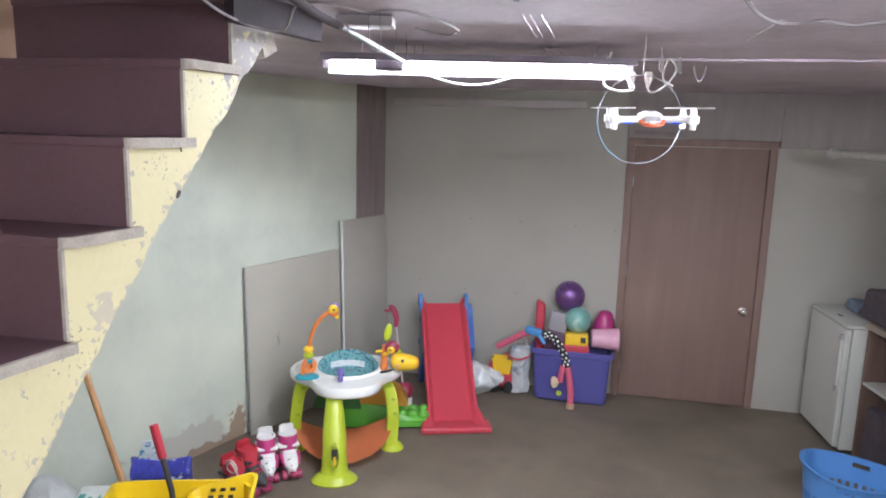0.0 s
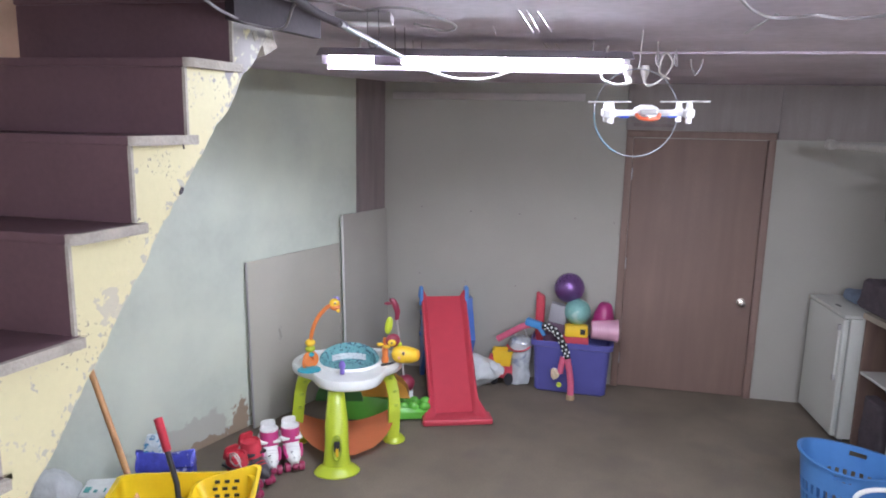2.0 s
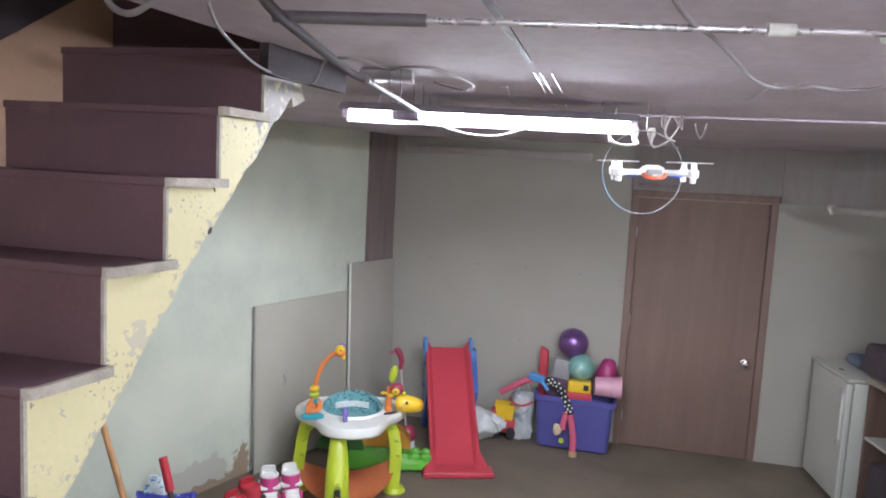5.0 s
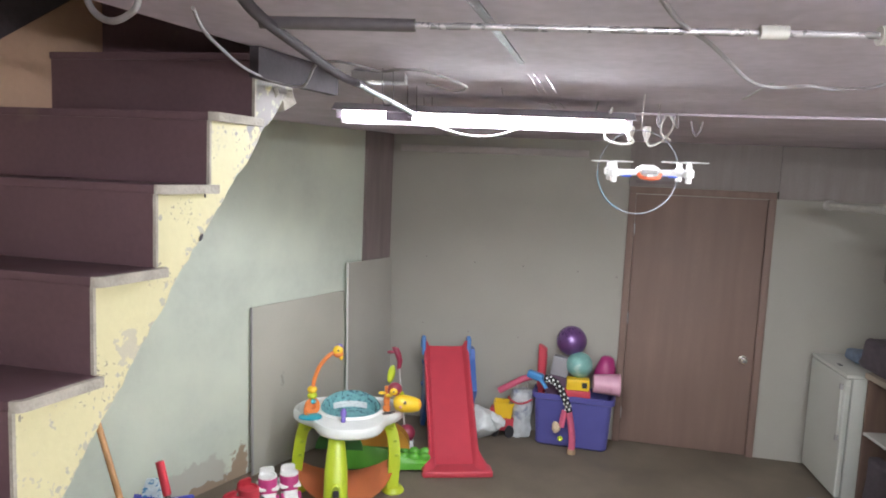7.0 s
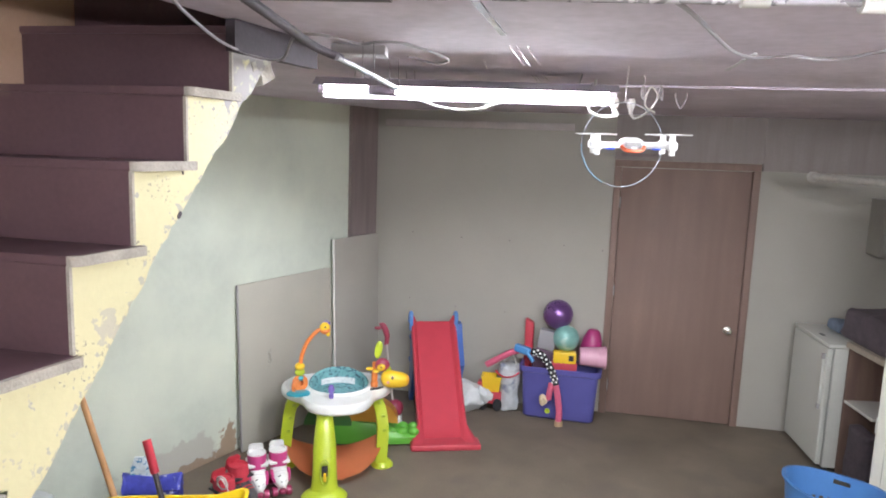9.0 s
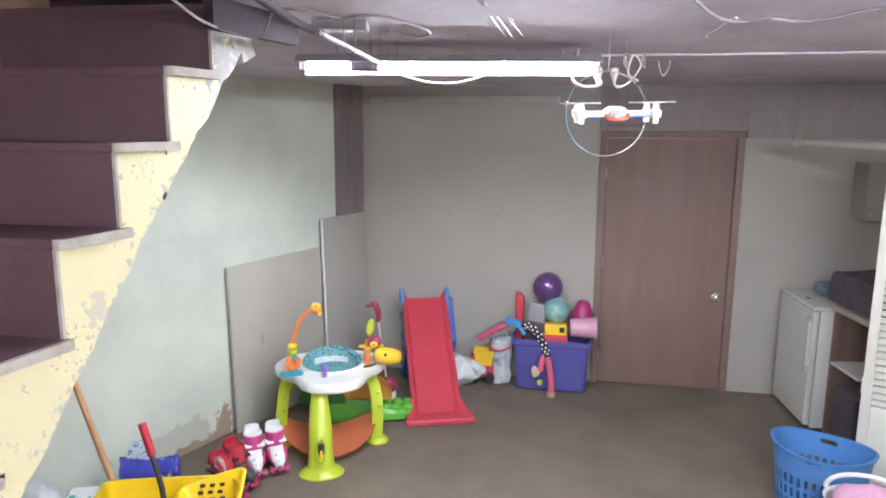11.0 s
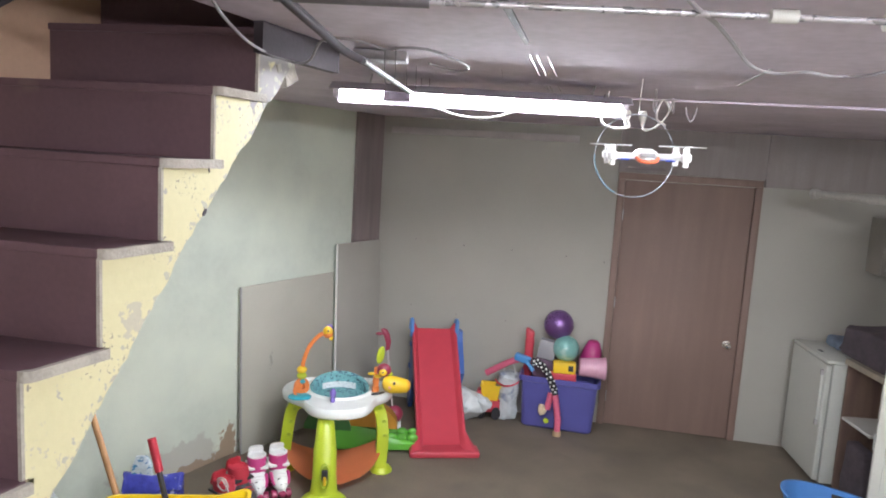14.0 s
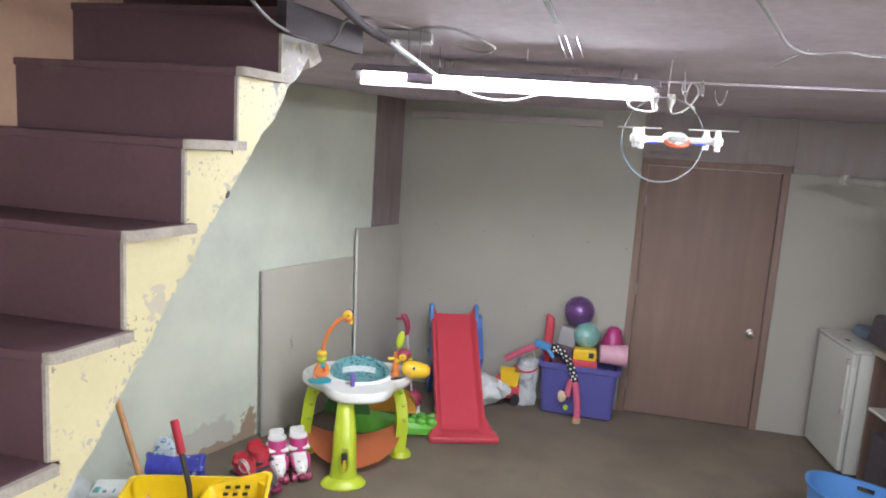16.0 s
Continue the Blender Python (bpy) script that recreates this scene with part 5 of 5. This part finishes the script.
for v in (-0.13,):
    part("flap_fold", crumpled(loft(B(), [rrect(0.06, 0.03, 0.01, 0.20), rrect(0.05, 0.02, 0.006, 0.245)]), 0.008, 20), M_BLUEBAG, bag).location = (v, -0.07, 0)
M_TEAL = mat("white_wrap_print", (0.82, 0.85, 0.84), 0.4, scale=16, vary=0.12, bump=0.2, fine=30)
M_PRINT = mat("teal_print", (0.10, 0.42, 0.40), 0.5)
wb = thing("wrapped_pack", pose(-3.19, 0.70, 0, rz=30) @ Matrix.Diagonal((0.85, 1, 1.25, 1)), "white film-wrapped pack with faint teal print", "pack")
part("wrap", crumpled(box(B(), (-0.17, -0.09, 0.001), (0.17, 0.09, 0.155), bevel=0.03, seg=4), 0.008, 16), M_TEAL, wb)
for k, (w, hh) in enumerate(((0.035, 0.032), (0.02, 0.012), (0.008, 0.02), (0.018, 0.014))):
    part("print_bar", box(B(), (-0.14 + 0.06 * k, -0.07, 0.150), (-0.14 + 0.06 * k + w, -0.07 + 1.6 * hh, 0.160), bevel=0.002), M_PRINT, wb)
bm = crumpled(ball(B(), (0, 0, 0.10), (0.17, 0.14, 0.12), 36, 24), 0.025, 9, 5)
for v in bm.verts:
    v.co.z = max(0.002, v.co.z)
ob = solid("plastic_bag", bm, M_BAG, "pale crumpled plastic bag against the plaster wall", "bag")
ob.matrix_basis = pose(-3.42, 0.54, 0) @ Matrix.Diagonal((0.85, 1, 1.35, 1))

# ---- fridge, counter and the rest by the door ----
M_FRIDGE = mat("fridge_enamel", (0.54, 0.545, 0.50), 0.4, scale=2, vary=0.05, bump=0.01, second=(0.5, 0.48, 0.43), amount=0.66, edge=0.15, spots=4, coat=0.2)
fr = thing("fridge", pose(0.43, 3.94, 0, rz=-76), "small white undercounter fridge with a slim handle", "fridge")
# local x runs from the wall into the room, y across to the counter
part("cabinet", box(B(), (0.0, 0.045, 0.03), (0.60, 0.40, 0.895), bevel=0.01), M_FRIDGE, fr)
dr = part("fridge_door", box(B(), (0.0, 0.0, 0.05), (0.60, 0.04, 0.888), bevel=0.012, seg=3), M_FRIDGE, fr)
part("handle", box(B(), (0.555, -0.018, 0.45), (0.572, 0.0, 0.84), bevel=0.005), M_FRIDGE, dr)
for z in (0.465, 0.825):
    part("handle_end", box(B(), (0.552, -0.022, z - 0.02), (0.575, 0.0, z + 0.02), bevel=0.005), M_GCABLE, dr)
part("top", box(B(), (-0.005, 0.0, 0.896), (0.604, 0.402, 0.92), bevel=0.008), M_FRIDGE, fr)
part("badge", box(B(), (0.30, 0.05, 0.9205), (0.36, 0.075, 0.924), bevel=0.001), P_DARK, fr)
for x in (0.04, 0.56):
    part("foot", lathe(B(), [(0.02, 0), (0.02, 0.03)], Matrix.Translation((x, 0.08, 0)), 10), P_DARK, fr)
M_TOWEL = mat("blue_towel", (0.17, 0.21, 0.28), 0.9, scale=20, vary=0.15, bump=0.2)
ob = solid("folded_towel", crumpled(box(B(), (-0.12, -0.10, 0), (0.12, 0.10, 0.08), bevel=0.03, seg=5), 0.014, 12), M_TOWEL, "folded grey-blue towel on the fridge", "towel")
ob.matrix_basis = pose(0.77, 3.80, 0.925, rz=10)

# the counter runs from the fridge towards the camera; local x along it, y back to the wall
cx, cy = 0.697, 3.36
M_CAB = mat("cabinet_paint", (0.58, 0.57, 0.53), 0.5, scale=3, vary=0.06, bump=0.015)
M_TOP = mat("worn_worktop", (0.36, 0.31, 0.24), 0.5, scale=8, vary=0.2, bump=0.02)
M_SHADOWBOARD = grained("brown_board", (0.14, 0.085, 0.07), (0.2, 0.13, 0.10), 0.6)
top = solid("worktop", box(B(), (0.0, -0.02, 0.915), (1.6, 0.62, 0.955), bevel=0.006), M_TOP, "worn brown worktop along the wall", "worktop")
top.matrix_basis = pose(cx, cy, 0, rz=-72)
base = thing("open_cabinet", pose(cx, cy, 0, rz=-72), "brown open cabinet under the worktop with a pale shelf", "cabinet")
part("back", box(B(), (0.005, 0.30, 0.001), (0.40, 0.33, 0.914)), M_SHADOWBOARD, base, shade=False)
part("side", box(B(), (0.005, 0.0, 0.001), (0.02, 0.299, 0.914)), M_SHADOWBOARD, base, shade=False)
part("shelf", box(B(), (0.021, 0.0, 0.53), (0.36, 0.299, 0.55), bevel=0.002), M_CAB, base, "pale shelf")
drw = thing("drawer_cabinet", pose(cx, cy, 0, rz=-72), "white painted drawer and door cabinet under the worktop", "cabinet")
part("body", box(B(), (0.405, 0.022, 0.001), (1.5, 0.58, 0.914)), M_CAB, drw, shade=False)
for k, x in enumerate((0.41, 0.96)):
    d = part("drawer_front", box(B(), (x, 0.0, 0.67), (x + 0.53, 0.021, 0.905), bevel=0.005), M_CAB, drw)
    part("pull", box(B(), (x + 0.2, -0.02, 0.75), (x + 0.33, 0.0, 0.762), bevel=0.004), M_STEEL, d)
    d = part("cupboard_door", box(B(), (x, 0.0, 0.08), (x + 0.53, 0.021, 0.655), bevel=0.005), M_CAB, drw)
    part("pull", pipe(B(), [(x + 0.05, -0.002, 0.60), (x + 0.05, -0.03, 0.60), (x + 0.05, -0.03, 0.50), (x + 0.05, -0.002, 0.50)], 0.005, 8, False), P_WHITE, d, "white wire pull")
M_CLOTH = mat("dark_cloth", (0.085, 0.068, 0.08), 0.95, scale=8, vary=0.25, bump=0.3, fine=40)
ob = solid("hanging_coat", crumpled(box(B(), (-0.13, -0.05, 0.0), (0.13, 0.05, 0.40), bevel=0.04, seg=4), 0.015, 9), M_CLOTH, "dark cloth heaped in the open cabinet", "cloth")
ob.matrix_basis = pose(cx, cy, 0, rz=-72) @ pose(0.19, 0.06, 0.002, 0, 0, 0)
for k, (x, y, a, b, c) in enumerate(((0.14, 0.25, 0.25, 0.25, 0.125), (0.66, 0.27, 0.24, 0.22, 0.11), (1.05, 0.24, 0.15, 0.16, 0.09))):
    bm = crumpled(box(B(), (-a, -b, 0.0), (a, b, c * 1.75), bevel=0.045, seg=5), 0.042, 7, k * 5.0)
    for v in bm.verts:
        v.co.z = max(0.001, v.co.z)
    ob = solid("dark_bag", bm, M_CLOTH, "dark bag slumped on the worktop", "bag", group="bags on the worktop")
    ob.matrix_basis = pose(cx, cy, 0.956, rz=-72) @ pose(x, y, 0)
# wall cabinet over the counter
sh = thing("wall_cabinet", pose(*bw(1.87, 0, 0), rz=TILT), "small dim grey cabinet on the wall over the counter", "cabinet")
M_DIMBOARD = mat("dim_grey_board", (0.31, 0.297, 0.268), 0.6, scale=4, vary=0.12, bump=0.02)
part("body", box(B(), (0.0, -0.26, 1.48), (0.27, -0.003, 1.895), bevel=0.003), M_DIMBOARD, sh)
cd = part("cabinet_door", box(B(), (0.004, -0.28, 1.485), (0.266, -0.262, 1.89), bevel=0.004), M_DIMBOARD, sh)
part("pull", lathe(B(), [(0.006, 0), (0.006, 0.012), (0.012, 0.018), (0.01, 0.026)], Matrix.Translation((0.03, -0.28, 1.53)) @ pose(0, 0, 0, 90), 12), M_STEEL, cd)

# louvred door standing in front of the counter
M_LOUV = mat("louvre_paint", (0.56, 0.555, 0.49), 0.5, scale=3, vary=0.05, bump=0.02)
lv = thing("louvred_door", pose(0.70, 2.42, 0, rz=-14), "white louvred folding door standing on the floor", "door")
for x in (0.0, 0.40):
    part("stile", box(B(), (x, -0.014, 0), (x + 0.05, 0.014, 2.0), bevel=0.003), M_LOUV, lv)
for z0, z1 in ((0.0, 0.60), (1.0, 1.0), (1.93, 2.0)):
    if z1 > z0:
        part("rail", box(B(), (0.051, -0.012, z0 + 0.001), (0.399, 0.012, z1), bevel=0.003), M_LOUV, lv)
for k in range(33):
    z = 0.62 + 0.04 * k
    part("slat", box(B(), (0.051, -0.018, -0.003), (0.399, 0.018, 0.003), Matrix.Translation((0, 0, z)) @ pose(0, 0, 0, 38)), M_LOUV, lv, shade=False)

# laundry basket
P_BASKET = plastic("basket_blue", (0.07, 0.20, 0.46), 0.45)
lb = thing("laundry_basket", pose(0.492, 2.19, 0, rz=-20) @ Matrix.Diagonal((0.92, 0.92, 1, 1)), "blue plastic laundry basket with slotted sides", "laundry basket")


def oval(z, a, b, n=72):
    return [Vector((a * math.cos(2 * math.pi * k / n), b * math.sin(2 * math.pi * k / n), z)) for k in range(n)]


def basket_side(z):
    f = z / 0.40
    return 0.22 + 0.055 * f, 0.165 + 0.05 * f


bm = B()
levels = (0.003, 0.05, 0.07, 0.12, 0.14, 0.19, 0.21, 0.265, 0.285, 0.335, 0.35, 0.375, 0.40)
vs = [[bm.verts.new(p) for p in oval(z, *basket_side(z))] for z in levels]
for i in range(len(levels) - 1):
    for k in range(72):
        hole = levels[i] in (0.07, 0.14, 0.21) and k % 2 == 0 or (levels[i] == 0.35 and k % 36 in (16, 17, 18, 19))
        if not hole:
            bm.faces.new((vs[i][k], vs[i][(k + 1) % 72], vs[i + 1][(k + 1) % 72], vs[i + 1][k]))
bm.faces.new(list(reversed(vs[0])))
for ring_ in vs[9:]:
    for v in ring_:
        v.co.z += 0.03 * (v.co.x / 0.3) ** 2
bmesh.ops.recalc_face_normals(bm, faces=bm.faces)
bmesh.ops.solidify(bm, geom=list(bm.faces), thickness=0.004)
part("slotted_body", bm, P_BASKET, lb)
bm = B()
rim = [(0.0, 0.0), (0.014, 0.0), (0.016, 0.012), (0.0, 0.012)]
loft(bm, [[p + Vector((0, 0, 0.03 * (p.x / 0.3) ** 2 + dz)) + Vector((p.x, p.y, 0)).normalized() * do for p in oval(0.392, *basket_side(0.40))] for do, dz in rim], closed=True)
part("rim", bm, P_BASKET, lb)
bm = crumpled(ball(B(), (0, 0, 0.0), (0.17, 0.12, 0.10), 30, 18), 0.02, 12, 2.0)
ob = solid("pink_cloth", bm, mat("pink_cloth", (0.55, 0.30, 0.42), 0.95, scale=10, vary=0.15, bump=0.2, fine=60), "crumpled pink cloth heaped in a white basket", "cloth")
ob.matrix_basis = pose(0.63, 1.695, 0.35)
P_WB = plastic("white_basket", (0.75, 0.75, 0.73))
wbk = thing("white_basket", pose(0.655, 1.715, 0, rz=-20), "white plastic basket holding pink laundry", "laundry basket")
part("pail", loft(B(), [oval(0.002, 0.16, 0.13, 40), oval(0.02, 0.175, 0.14, 40), oval(0.34, 0.225, 0.185, 40), oval(0.345, 0.23, 0.19, 40), oval(0.335, 0.215, 0.175, 40), oval(0.03, 0.165, 0.13, 40)]), P_WB, wbk)
part("bail", pipe(B(), [Vector((0.228 * math.cos(a), 0.05, 0.345 + 0.12 * math.sin(a))) for a in [math.pi * k / 14 for k in range(15)]], 0.012, 8), P_WB, wbk, "arched white handle")

# ---- toy drone in the air ----
P_DRONE = plastic("drone_white", (0.9, 0.9, 0.9), 0.3)
dn = thing("toy_drone", pose(-0.535, 0.45, 2.187, 2, -1, 14) @ Matrix.Diagonal((1.02, 1.02, 1.02, 1)), "white toy quadcopter hovering under the ceiling", "drone")
part("hull", loft(B(), [ring_pts(Vector((0, 0, z)), Vector((1, 0, 0)), Vector((0, 1, 0)), 24, a, b) for z, a, b in ((-0.014, 0.025, 0.035), (-0.008, 0.038, 0.048), (0.004, 0.042, 0.052), (0.016, 0.034, 0.042), (0.024, 0.018, 0.024))]), P_DRONE, dn)
part("nose_grille", box(B(), (-0.024, -0.055, -0.004), (0.024, -0.043, 0.010), bevel=0.003), plastic("drone_grey", (0.25, 0.24, 0.24)), dn)
part("bumper", pipe(B(), [(-0.034, -0.045, -0.004), (-0.024, -0.062, -0.014), (0, -0.068, -0.017), (0.024, -0.062, -0.014), (0.034, -0.045, -0.004)], 0.006, 8), plastic("drone_orange", (0.72, 0.14, 0.06)), dn, "orange bumper")
part("camera_pod", box(B(), (-0.010, -0.066, -0.022), (0.010, -0.05, -0.006), bevel=0.004), P_DRONE, dn)
for sx, sy in ((-1, -1), (1, -1), (-1, 1), (1, 1)):
    px, py = sx * 0.112, sy * 0.075
    part("arm", pipe(B(), [(sx * 0.03, sy * 0.03, 0.0), (px, py, 0.0)], 0.009, 8, False), P_DRONE, dn)
    part("arm_light", box(B(), (sx * 0.07 - 0.014, sy * 0.052 - 0.006, -0.0135), (sx * 0.07 + 0.014, sy * 0.052 + 0.006, -0.008), bevel=0.002), plastic("drone_blue", (0.03, 0.10, 0.65)), dn)
    pod = part("motor_pod", lathe(B(), [(0.004, -0.03), (0.009, -0.028), (0.009, -0.014), (0.016, -0.010), (0.017, 0.008), (0.010, 0.014), (0.008, 0.03), (0.004, 0.034)], Matrix.Translation((px, py, 0)), 14), P_DRONE, dn)
    bm = B()
    for side in (-1, 1):
        loft(bm, [[Vector((px + side * x, py + y * w, 0.033 + z)) for y, z in ((-1, 0.0015), (1, -0.0015), (1, -0.0005), (-1, 0.0025))] for x, w in ((0.004, 0.004), (0.022, 0.009), (0.045, 0.007), (0.058, 0.003))])
    part("propeller", bm, plastic("propeller_white", (0.72, 0.72, 0.72)), pod)
